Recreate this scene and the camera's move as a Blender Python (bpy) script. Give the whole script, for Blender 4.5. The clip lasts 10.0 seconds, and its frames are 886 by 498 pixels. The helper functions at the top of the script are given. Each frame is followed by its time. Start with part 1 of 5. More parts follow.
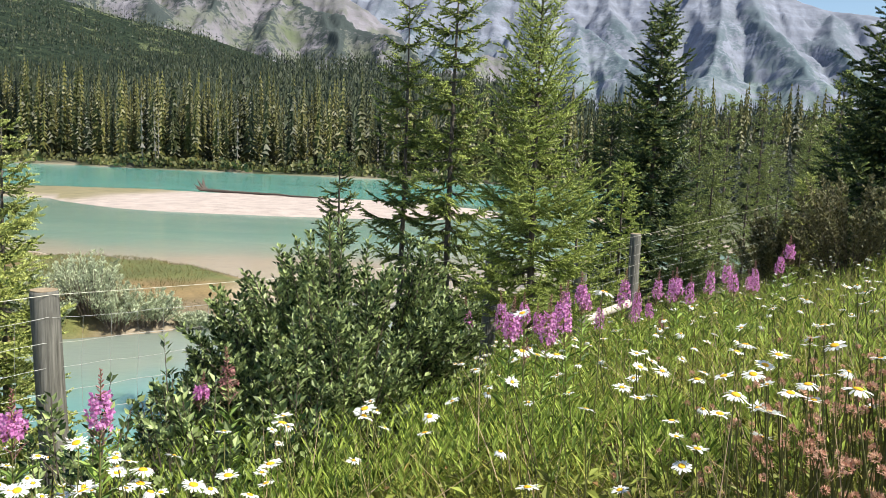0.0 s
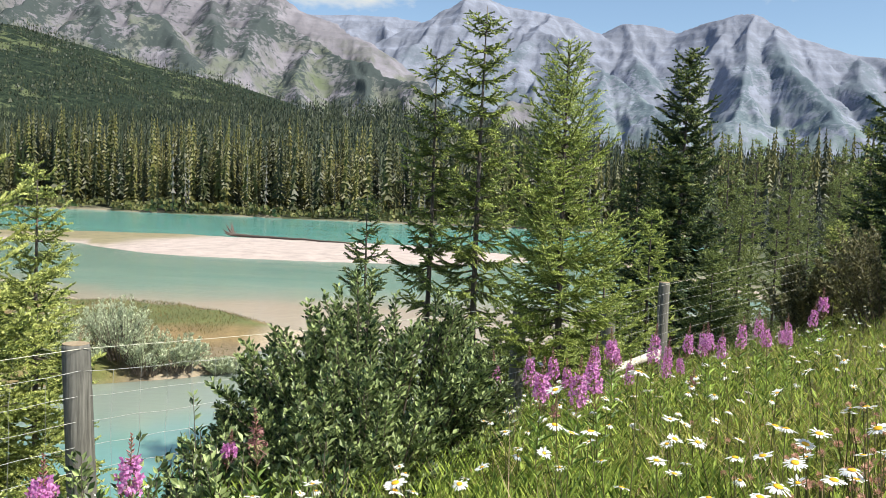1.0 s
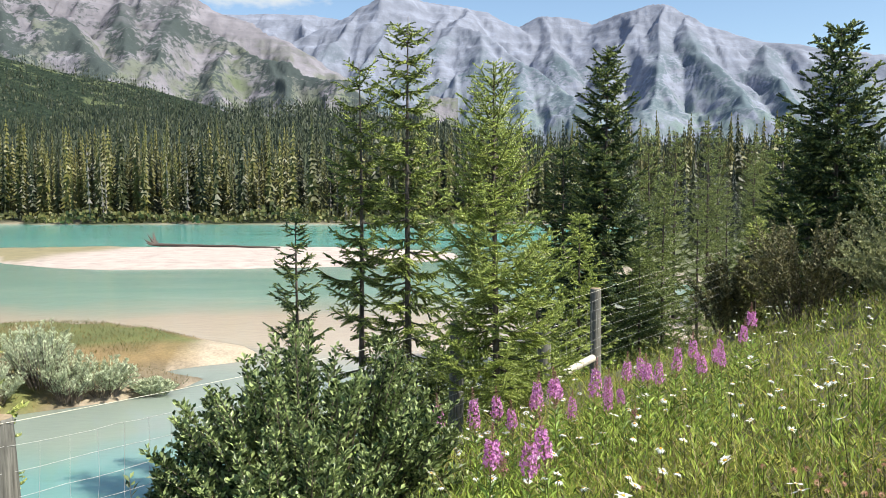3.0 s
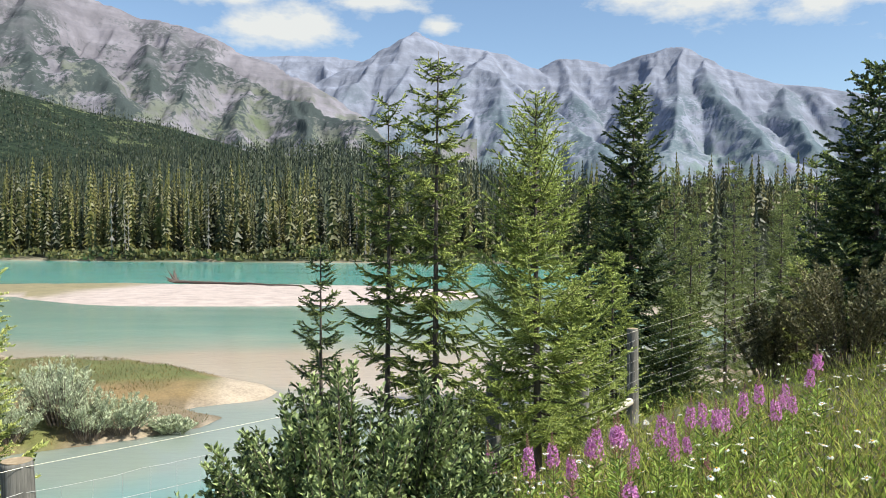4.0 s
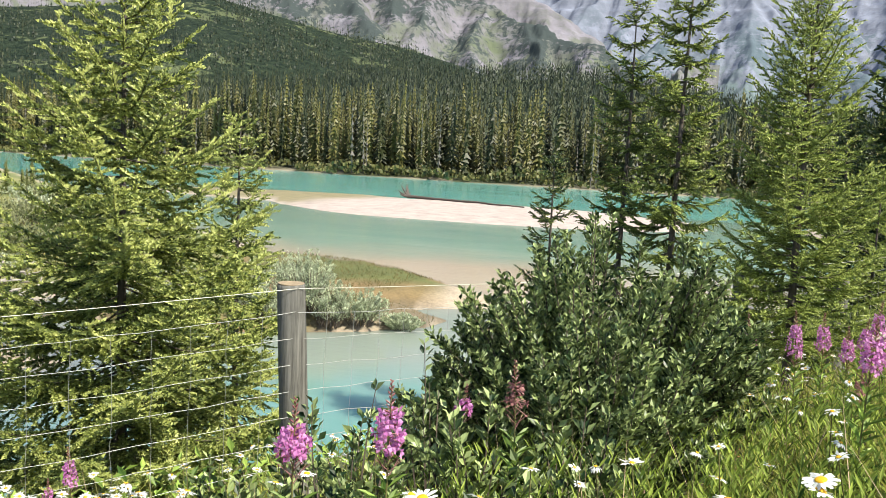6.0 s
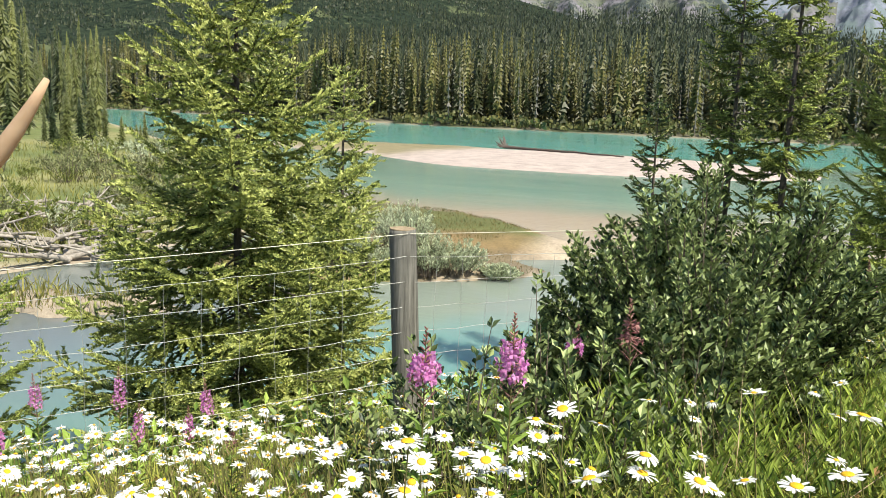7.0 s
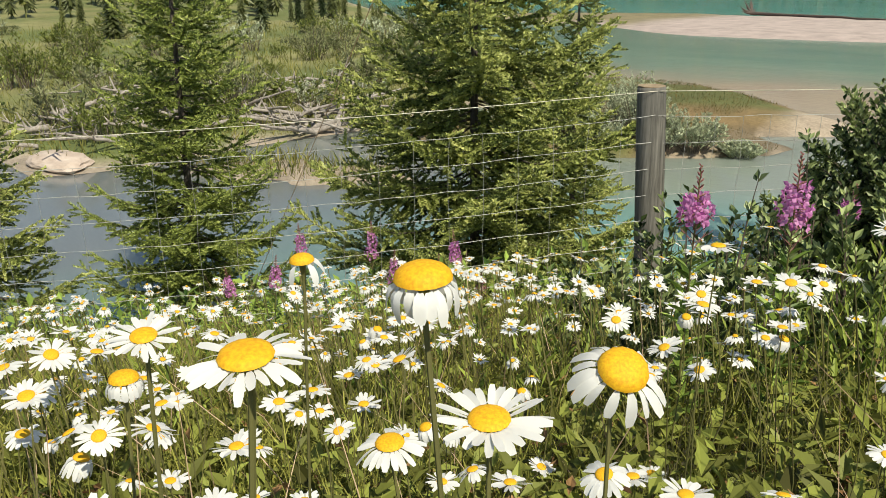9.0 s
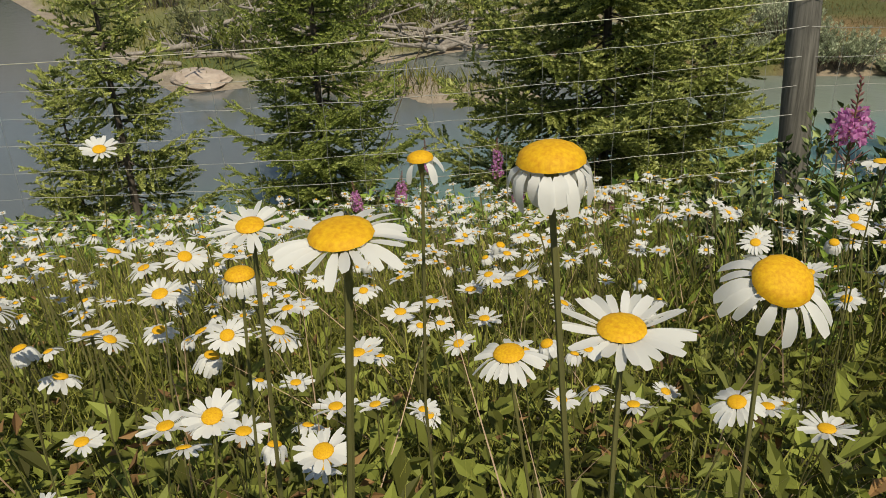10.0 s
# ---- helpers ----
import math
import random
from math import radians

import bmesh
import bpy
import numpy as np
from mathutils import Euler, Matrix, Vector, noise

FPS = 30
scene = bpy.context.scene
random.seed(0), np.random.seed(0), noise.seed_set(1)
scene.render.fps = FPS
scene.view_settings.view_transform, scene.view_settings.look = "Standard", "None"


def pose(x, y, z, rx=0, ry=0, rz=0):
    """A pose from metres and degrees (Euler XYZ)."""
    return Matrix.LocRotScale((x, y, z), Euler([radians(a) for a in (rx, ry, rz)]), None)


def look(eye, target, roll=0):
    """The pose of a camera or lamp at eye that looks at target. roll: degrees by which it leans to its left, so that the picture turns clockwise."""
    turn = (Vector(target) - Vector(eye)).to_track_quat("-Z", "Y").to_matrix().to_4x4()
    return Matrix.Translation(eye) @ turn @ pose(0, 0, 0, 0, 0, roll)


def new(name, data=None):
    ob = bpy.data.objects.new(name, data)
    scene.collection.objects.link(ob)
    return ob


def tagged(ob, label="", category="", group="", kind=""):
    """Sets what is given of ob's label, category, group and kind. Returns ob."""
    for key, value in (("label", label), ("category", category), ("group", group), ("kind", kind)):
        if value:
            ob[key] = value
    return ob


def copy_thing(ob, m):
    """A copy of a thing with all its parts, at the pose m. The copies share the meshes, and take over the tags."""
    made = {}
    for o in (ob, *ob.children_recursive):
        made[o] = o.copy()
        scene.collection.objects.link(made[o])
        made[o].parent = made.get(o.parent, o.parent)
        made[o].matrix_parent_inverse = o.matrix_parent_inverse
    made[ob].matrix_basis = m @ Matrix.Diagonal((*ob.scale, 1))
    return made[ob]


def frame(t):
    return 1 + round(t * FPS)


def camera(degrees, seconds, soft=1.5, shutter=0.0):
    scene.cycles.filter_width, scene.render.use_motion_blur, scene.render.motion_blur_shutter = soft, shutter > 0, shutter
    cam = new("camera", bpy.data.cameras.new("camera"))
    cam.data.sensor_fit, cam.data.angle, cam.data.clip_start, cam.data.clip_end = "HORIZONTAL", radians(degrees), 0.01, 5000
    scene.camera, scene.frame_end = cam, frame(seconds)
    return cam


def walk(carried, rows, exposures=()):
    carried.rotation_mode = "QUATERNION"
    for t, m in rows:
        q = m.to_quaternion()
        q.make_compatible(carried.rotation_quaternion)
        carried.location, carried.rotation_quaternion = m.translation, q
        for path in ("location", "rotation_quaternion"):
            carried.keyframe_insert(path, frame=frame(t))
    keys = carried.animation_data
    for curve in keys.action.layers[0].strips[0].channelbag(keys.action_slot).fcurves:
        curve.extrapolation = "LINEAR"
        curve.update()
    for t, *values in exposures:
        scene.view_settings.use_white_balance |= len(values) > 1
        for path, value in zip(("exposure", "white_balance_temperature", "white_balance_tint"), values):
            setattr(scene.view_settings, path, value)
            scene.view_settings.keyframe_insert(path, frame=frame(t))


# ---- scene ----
cam = camera(57.3, 10.0, soft=0.7)
PATH = [
    (0, (-0.061, 0.326, 5.133), (-0.203, 2.309, 4.922), 2.5),
    (0.5, (-0.066, 0.315, 5.149), (-0.248, 2.298, 4.958), 2.4),
    (1, (-0.074, 0.329, 5.184), (-0.285, 2.315, 5.079), 2.4),
    (1.5, (-0.067, 0.34, 5.216), (-0.199, 2.336, 5.22), 2.4),
    (2, (-0.055, 0.364, 5.261), (-0.105, 2.361, 5.164), 1.3),
    (2.5, (-0.092, 0.365, 5.372), (-0.121, 2.352, 5.153), 0.0),
    (3, (-0.122, 0.387, 5.428), (-0.159, 2.384, 5.317), -0.1),
    (3.2, (-0.136, 0.444, 5.428), (-0.177, 2.443, 5.375), 0.2),
    (4.3, (-0.33, 0.721, 5.356), (-0.472, 2.716, 5.343), 0.3),
    (4.5, (-0.332, 0.739, 5.334), (-0.59, 2.722, 5.285), 0.8),
    (5, (-0.374, 0.741, 5.22), (-0.774, 2.698, 5.121), 2.8),
    (5.5, (-0.417, 0.75, 5.101), (-0.867, 2.695, 4.976), 3.8),
    (6, (-0.461, 0.728, 5.03), (-1.07, 2.622, 4.819), 3.2),
    (6.2, (-0.48, 0.722, 5.015), (-1.151, 2.59, 4.77), 2.8),
    (7.3, (-0.489, 0.615, 5.004), (-1.342, 2.385, 4.633), 2.0),
    (7.5, (-0.505, 0.613, 4.99), (-1.386, 2.366, 4.6), 1.7),
    (8, (-0.532, 0.609, 4.968), (-1.55, 2.278, 4.549), 0.6),
    (8.5, (-0.55, 0.602, 4.939), (-1.713, 2.158, 4.463), 0.2),
    (9, (-0.561, 0.607, 4.915), (-1.794, 2.045, 4.275), -0.3),
    (9.5, (-0.572, 0.611, 4.902), (-1.884, 1.924, 4.156), -1.2),
    (10, (-0.577, 0.624, 4.897), (-1.979, 1.793, 4.08), -2.3),
]
walk(cam, [(t, look(eye, target, roll)) for t, eye, target, roll in PATH], exposures=[(0.0, 0.59, 6700, 5), (1.5, 0.60, 6600, 5), (2.0, 0.42, 6600, 5), (2.5, 0.56, 6600, 5), (3.0, 0.74, 6600, 5), (4.0, 0.60, 6500, 5), (4.5, 0.55, 6500, 5), (5.0, 0.66, 6600, 5), (6.0, 0.72, 6800, 5), (8.0, 0.34, 7000, 3), (9.0, 0.0, 7200, 4), (10.0, -0.57, 7500, 5)])

# ---- world and sun ----
SUN_AZ, SUN_EL = 112.0, 50.0   # degrees clockwise from +y, and above the horizon
world = bpy.data.worlds.new("world")
scene.world = world
world.use_nodes = True
wn, wl = world.node_tree.nodes, world.node_tree.links
wn.clear()
sky = wn.new("ShaderNodeTexSky")
sky.sky_type, sky.sun_disc = "NISHITA", False
sky.sun_elevation, sky.sun_rotation = radians(SUN_EL), radians(SUN_AZ)
sky.altitude, sky.air_density, sky.dust_density = 1400, 1.2, 0.6
bg = wn.new("ShaderNodeBackground")
bg.inputs["Strength"].default_value = 0.058
wout = wn.new("ShaderNodeOutputWorld")
# fair-weather cumulus banks: bearing, rise and half sizes in degrees
wco = wn.new("ShaderNodeTexCoord")


def sky_math(op, a, b=None, vector=True):
    n = wn.new("ShaderNodeVectorMath" if vector else "ShaderNodeMath")
    n.operation = op
    for socket, v in zip(n.inputs, (a, b)):
        if v is None:
            continue
        if isinstance(v, (tuple, float, int)):
            socket.default_value = v
        else:
            wl.new(v, socket)
    return n.outputs["Value" if op in ("LENGTH", "DOT_PRODUCT") or not vector else "Vector"]


cover = None
for az, el, wide, high in ((-13, 14.6, 6.5, 2.2), (-17.5, 16.6, 4.0, 1.3), (-6.5, 16.5, 4.5, 0.8), (-2.6, 14.9, 1.7, 0.8), (15, 16.6, 8.5, 2.4), (24, 16.0, 6.5, 2.6), (9.5, 17.6, 4.5, 1.4), (-48, 24, 16, 5), (60, 30, 25, 7), (150, 35, 30, 9), (-120, 28, 24, 7)):
    a, e = radians(az), radians(el)
    mid = (math.sin(a) * math.cos(e), math.cos(a) * math.cos(e), math.sin(e))
    off = sky_math("SUBTRACT", wco.outputs["Generated"], mid)
    side = sky_math("DOT_PRODUCT", off, (math.cos(a) / radians(wide), -math.sin(a) / radians(wide), 0.0))
    rise = sky_math("DOT_PRODUCT", off, (0.0, 0.0, 1 / radians(high)))
    out = sky_math("DOT_PRODUCT", off, (math.sin(a) * 2, math.cos(a) * 2, 0.0))
    far = sky_math("SQRT", sky_math("ADD", sky_math("ADD", sky_math("MULTIPLY", side, side, False), sky_math("MULTIPLY", rise, rise, False), False), sky_math("MULTIPLY", out, out, False), False), None, False)
    puff = sky_math("SUBTRACT", 1.0, far, False)
    cover = puff if cover is None else sky_math("MAXIMUM", cover, puff, False)
wmap = wn.new("ShaderNodeMapping")
wmap.inputs["Scale"].default_value = (14, 14, 30)
wl.new(wco.outputs["Generated"], wmap.inputs["Vector"])
wno = wn.new("ShaderNodeTexNoise")
wno.inputs["Scale"].default_value, wno.inputs["Detail"].default_value, wno.inputs["Roughness"].default_value = 1.0, 8.0, 0.6
wl.new(wmap.outputs[0], wno.inputs["Vector"])
ragged = sky_math("ADD", cover, sky_math("MULTIPLY", sky_math("SUBTRACT", wno.outputs["Fac"], 0.5, False), 2.6, False), False)
wra = wn.new("ShaderNodeValToRGB")
wra.color_ramp.elements[0].position, wra.color_ramp.elements[1].position = 0.05, 0.7
wl.new(ragged, wra.inputs["Fac"])
wmi = wn.new("ShaderNodeMix")
wmi.data_type = "RGBA"
wmi.inputs[7].default_value = (9.5, 9.5, 9.6, 1)
wl.new(wra.outputs["Color"], wmi.inputs[0])
wti = wn.new("ShaderNodeMix")   # a summer haze: slightly bluer and paler than the clean sky
wti.data_type, wti.blend_type = "RGBA", "MULTIPLY"
wti.inputs[0].default_value, wti.inputs[7].default_value = 1.0, (1.76, 1.76, 1.84, 1)
wl.new(sky.outputs[0], wti.inputs[6])
wl.new(wti.outputs[2], wmi.inputs[6])
wl.new(wmi.outputs[2], bg.inputs["Color"])
wl.new(bg.outputs[0], wout.inputs["Surface"])
sun = new("sun", bpy.data.lights.new("sun", "SUN"))
sun.data.energy, sun.data.angle, sun.data.color = 5.2, radians(0.53), (1.0, 0.95, 0.86)
sun_to = Vector((math.sin(radians(SUN_AZ)) * math.cos(radians(SUN_EL)), math.cos(radians(SUN_AZ)) * math.cos(radians(SUN_EL)), math.sin(radians(SUN_EL))))
sun.matrix_world = look(sun_to * 50, (0, 0, 0))


# ---- materials ----
def shader(name):
    """A new node material: its tree and its Principled node."""
    m = bpy.data.materials.new(name)
    m.use_nodes = True
    return m, m.node_tree, m.node_tree.nodes["Principled BSDF"]


def link(tree, a, b):
    tree.links.new(a, b)


def place_of(tree, scale=(1, 1, 1)):
    """World place, scaled, as a texture vector."""
    g = tree.nodes.new("ShaderNodeNewGeometry")
    mp = tree.nodes.new("ShaderNodeMapping")
    mp.inputs["Scale"].default_value = scale
    link(tree, g.outputs["Position"], mp.inputs["Vector"])
    return mp.outputs["Vector"]


def noise_tex(tree, vec, scale, detail=4.0, rough=0.55):
    n = tree.nodes.new("ShaderNodeTexNoise")
    n.inputs["Scale"].default_value, n.inputs["Detail"].default_value = scale, detail
    n.inputs["Roughness"].default_value = rough
    link(tree, vec, n.inputs["Vector"])
    return n.outputs["Fac"]


def ramp(tree, fac, stops):
    r = tree.nodes.new("ShaderNodeValToRGB")
    while len(r.color_ramp.elements) < len(stops):
        r.color_ramp.elements.new(0.5)
    for e, (p, c) in zip(r.color_ramp.elements, stops):
        e.position, e.color = p, (*c, 1)
    link(tree, fac, r.inputs["Fac"])
    return r.outputs["Color"]


def span(tree, value, a, b, lo=0.0, hi=1.0):
    r = tree.nodes.new("ShaderNodeMapRange")
    r.interpolation_type = "SMOOTHSTEP"
    for k, v in zip((1, 2, 3, 4), (a, b, lo, hi)):
        r.inputs[k].default_value = v
    link(tree, value, r.inputs[0])
    return r.outputs[0]


def mix(tree, fac, a, b, how="MIX"):
    m = tree.nodes.new("ShaderNodeMix")
    m.data_type, m.blend_type = "RGBA", how
    for socket, v in ((m.inputs[0], fac), (m.inputs[6], a), (m.inputs[7], b)):
        if isinstance(v, (int, float)):
            socket.default_value = v
        elif isinstance(v, tuple):
            socket.default_value = (*v, 1)
        else:
            link(tree, v, socket)
    return m.outputs[2]


def calc(tree, op, a, b=0.0):
    m = tree.nodes.new("ShaderNodeMath")
    m.operation = op
    for socket, v in ((m.inputs[0], a), (m.inputs[1], b)):
        if isinstance(v, (int, float)):
            socket.default_value = v
        else:
            link(tree, v, socket)
    return m.outputs[0]


def bump(tree, bsdf, height, strength, distance):
    b = tree.nodes.new("ShaderNodeBump")
    b.inputs["Strength"].default_value, b.inputs["Distance"].default_value = strength, distance
    link(tree, height, b.inputs["Height"])
    link(tree, b.outputs[0], bsdf.inputs["Normal"])


def leafy(name, dark, light, scale=3.0, rough=0.5, glow=0.35, islands=True, spec=0.35, lo=0.2, hi=0.8, tones=False):
    """Foliage: colours vary from piece to piece and over the plant; light shines through."""
    m, tree, bsdf = shader(name)
    vec = place_of(tree)
    big = noise_tex(tree, vec, scale, 2)
    g = tree.nodes.new("ShaderNodeNewGeometry")
    v = calc(tree, "ADD", calc(tree, "MULTIPLY", g.outputs["Random Per Island"], 0.55), calc(tree, "MULTIPLY", big, 0.5)) if islands else big
    if tones:
        own = tree.nodes.new("ShaderNodeAttribute")
        own.attribute_name = "tone"
        v = calc(tree, "ADD", calc(tree, "MULTIPLY", own.outputs["Fac"], 0.65), calc(tree, "MULTIPLY", big, 0.35))
    col = ramp(tree, v, [(lo, dark), (hi, light)])
    link(tree, col, bsdf.inputs["Base Color"])
    bsdf.inputs["Roughness"].default_value = rough
    bsdf.inputs["Specular IOR Level"].default_value = spec
    tr = tree.nodes.new("ShaderNodeBsdfTranslucent")
    link(tree, col, tr.inputs["Color"])
    ms = tree.nodes.new("ShaderNodeMixShader")
    ms.inputs[0].default_value = glow
    link(tree, bsdf.outputs[0], ms.inputs[1])
    link(tree, tr.outputs[0], ms.inputs[2])
    link(tree, ms.outputs[0], tree.nodes["Material Output"].inputs["Surface"])
    return m


def barky(name, dark, light, stretch=(30, 30, 4), rough=0.85, depth=0.004):
    m, tree, bsdf = shader(name)
    vec = place_of(tree, stretch)
    n = noise_tex(tree, vec, 1.0, 6, 0.65)
    patch = noise_tex(tree, place_of(tree), 5.0, 3)
    col = mix(tree, span(tree, patch, 0.35, 0.7), ramp(tree, n, [(0.3, dark), (0.7, light)]), ramp(tree, n, [(0.25, tuple(0.75 * c for c in dark)), (0.75, tuple(0.85 * c for c in light))]))
    link(tree, col, bsdf.inputs["Base Color"])
    bsdf.inputs["Roughness"].default_value = rough
    bump(tree, bsdf, n, 0.6, depth)
    return m


def plain(name, a, b, scale, rough=0.6, metal=0.0):
    m, tree, bsdf = shader(name)
    n = noise_tex(tree, place_of(tree), scale, 4)
    link(tree, ramp(tree, n, [(0.3, a), (0.7, b)]), bsdf.inputs["Base Color"])
    bsdf.inputs["Roughness"].default_value, bsdf.inputs["Metallic"].default_value = rough, metal
    return m


M_NEEDLE_SUN = leafy("needles_yellow_green", (0.045, 0.074, 0.020), (0.45, 0.50, 0.15), 1.6, 0.42, 0.16, spec=0.3, lo=0.25)
M_NEEDLE_TIP = leafy("young_needle_tips", (0.30, 0.34, 0.09), (0.66, 0.68, 0.25), 1.6, 0.45, 0.22, spec=0.25)
M_NEEDLE_TIP_MID = leafy("green_needle_tips", (0.13, 0.19, 0.04), (0.56, 0.61, 0.18), 3.0, 0.42, 0.18, spec=0.4)
M_NEEDLE_MID = leafy("needles_green", (0.016, 0.034, 0.012), (0.20, 0.25, 0.062), 2.2, 0.42, 0.12, spec=0.35)
M_NEEDLE_LIVELY = leafy("needles_fresh_green", (0.045, 0.075, 0.020), (0.40, 0.47, 0.12), 2.0, 0.42, 0.15, spec=0.3)
M_NEEDLE_WOOD = leafy("needles_wood_green", (0.026, 0.050, 0.017), (0.29, 0.34, 0.105), 1.2, 0.45, 0.1, spec=0.3)
M_NEEDLE_DARK = leafy("needles_dark_green", (0.012, 0.028, 0.014), (0.065, 0.105, 0.038), 1.5, glow=0.1)
M_FOREST = leafy("forest_needles", (0.027, 0.033, 0.012), (0.160, 0.145, 0.038), 0.25, glow=0.08, islands=False, lo=0.25, hi=0.9, tones=True)
M_FOREST_FAR = leafy("far_forest_needles", (0.012, 0.022, 0.012), (0.054, 0.064, 0.029), 0.06, glow=0.06, islands=False, lo=0.25, hi=0.85, tones=True)
M_BANK = leafy("bank_shrub_leaves", (0.05, 0.06, 0.022), (0.19, 0.185, 0.065), 0.3, glow=0.2, islands=False, lo=0.36, hi=0.66)
M_BARK = barky("spruce_bark", (0.045, 0.035, 0.028), (0.16, 0.13, 0.11))
M_DEADWOOD = barky("dead_conifer_wood", (0.09, 0.08, 0.07), (0.20, 0.18, 0.16), (2, 2, 0.4))
M_LOG = barky("dark_wet_log", (0.045, 0.035, 0.03), (0.16, 0.12, 0.10), (6, 6, 6))
M_DRIFT = barky("bleached_driftwood", (0.20, 0.17, 0.145), (0.50, 0.45, 0.40), (12, 12, 12))
M_POST = barky("weathered_post_wood", (0.062, 0.059, 0.050), (0.24, 0.228, 0.20), (70, 70, 3.2), 0.8, 0.003)
M_POST_END = barky("sawn_post_end", (0.28, 0.20, 0.12), (0.48, 0.37, 0.24), (60, 60, 60))
M_BRACE = barky("peeled_pole_wood", (0.45, 0.40, 0.32), (0.68, 0.63, 0.54), (20, 20, 20))
M_WIRE = plain("galvanised_wire", (0.38, 0.38, 0.36), (0.55, 0.54, 0.50), 30, 0.55, 0.3)
M_WIRE_TOP = plain("pale_top_wire", (0.62, 0.58, 0.46), (0.74, 0.70, 0.58), 30, 0.5, 0.2)
M_BUSH = leafy("willow_leaves", (0.016, 0.038, 0.011), (0.40, 0.48, 0.19), 3.0, 0.40, 0.16, spec=0.35, lo=0.32)
M_SILVER = leafy("silvery_willow_leaves", (0.24, 0.28, 0.16), (0.66, 0.70, 0.50), 1.5, 0.6, 0.3)
M_SCRUB = leafy("riverside_shrub_leaves", (0.08, 0.10, 0.04), (0.36, 0.37, 0.19), 0.8, 0.6, 0.3)
M_LUSH = leafy("green_riverside_leaves", (0.06, 0.09, 0.02), (0.28, 0.31, 0.08), 0.8, 0.55, 0.3)
M_SCRUB_DARK = leafy("dusky_willow_leaves", (0.045, 0.05, 0.022), (0.30, 0.275, 0.135), 1.2, 0.5, 0.15)
M_TWIG = barky("willow_stems", (0.06, 0.045, 0.035), (0.17, 0.13, 0.10), (40, 40, 6))
M_PETAL = leafy("daisy_petals", (0.78, 0.78, 0.76), (0.86, 0.86, 0.84), 20, 0.55, 0.3)
M_DISC = plain("daisy_disc", (0.66, 0.30, 0.008), (0.84, 0.50, 0.015), 900, 0.75)
M_STEM = leafy("flower_stems", (0.075, 0.075, 0.025), (0.21, 0.20, 0.07), 8, 0.6, 0.15)
M_GRASS = leafy("meadow_grass", (0.06, 0.075, 0.014), (0.50, 0.49, 0.12), 1.6, 0.6, 0.36, spec=0.1)
M_DRY = leafy("dry_grass", (0.34, 0.23, 0.14), (0.66, 0.48, 0.33), 120, 0.75, 0.2)
M_LEAF = leafy("broad_meadow_leaves", (0.06, 0.06, 0.015), (0.32, 0.36, 0.08), 6, 0.5, 0.2, spec=0.15)
M_FIREWEED = leafy("fireweed_blossom", (0.55, 0.14, 0.45), (0.88, 0.44, 0.76), 14, 0.55, 0.45)
M_FIREBUD = leafy("fireweed_buds", (0.24, 0.08, 0.09), (0.46, 0.24, 0.22), 20, 0.6, 0.3)
M_FIRELEAF = leafy("fireweed_leaves", (0.035, 0.08, 0.014), (0.36, 0.49, 0.10), 6, 0.45, 0.22, spec=0.25)
M_HERB = leafy("meadow_herb_leaves", (0.06, 0.11, 0.018), (0.47, 0.57, 0.11), 2.2, 0.5, 0.40, spec=0.2, lo=0.25)
M_FOREST_FLAT = leafy("river_flat_needles", (0.025, 0.04, 0.014), (0.19, 0.20, 0.06), 0.25, glow=0.1, islands=False, lo=0.25, hi=0.9, tones=True)
M_SEED = leafy("tan_seed_head", (0.56, 0.36, 0.22), (0.82, 0.60, 0.42), 220, 0.8, 0.4)
M_LITTER = leafy("withered_leaves", (0.10, 0.05, 0.02), (0.42, 0.25, 0.11), 12, 0.8, 0.2)
M_CLOVER = leafy("faded_clover_heads", (0.34, 0.15, 0.10), (0.74, 0.47, 0.34), 14, 0.8, 0.3)

# ---- geometry helpers ----
def mesh_np(name, verts, tris, mats, index=None, smooth=False):
    """A mesh from arrays of vertices and triangles."""
    verts, tris = np.asarray(verts, np.float32).reshape(-1, 3), np.asarray(tris, np.int32).reshape(-1, 3)
    me = bpy.data.meshes.new(name)
    me.vertices.add(len(verts))
    me.vertices.foreach_set("co", verts.ravel())
    me.loops.add(3 * len(tris))
    me.loops.foreach_set("vertex_index", tris.ravel())
    me.polygons.add(len(tris))
    me.polygons.foreach_set("loop_start", np.arange(0, 3 * len(tris), 3, dtype=np.int32))
    for m in mats:
        me.materials.append(m)
    if index is not None:
        me.polygons.foreach_set("material_index", np.asarray(index, np.int32))
    me.polygons.foreach_set("use_smooth", np.full(len(tris), smooth))
    me.update(calc_edges=True)
    return me


def part_np(name, verts, tris, material, parent=None, label="", smooth=False):
    ob = new(name, mesh_np(name, verts, tris, [material], None, smooth))
    if parent is not None:
        ob.parent = parent
    if label:
        ob["label"] = label
    return ob


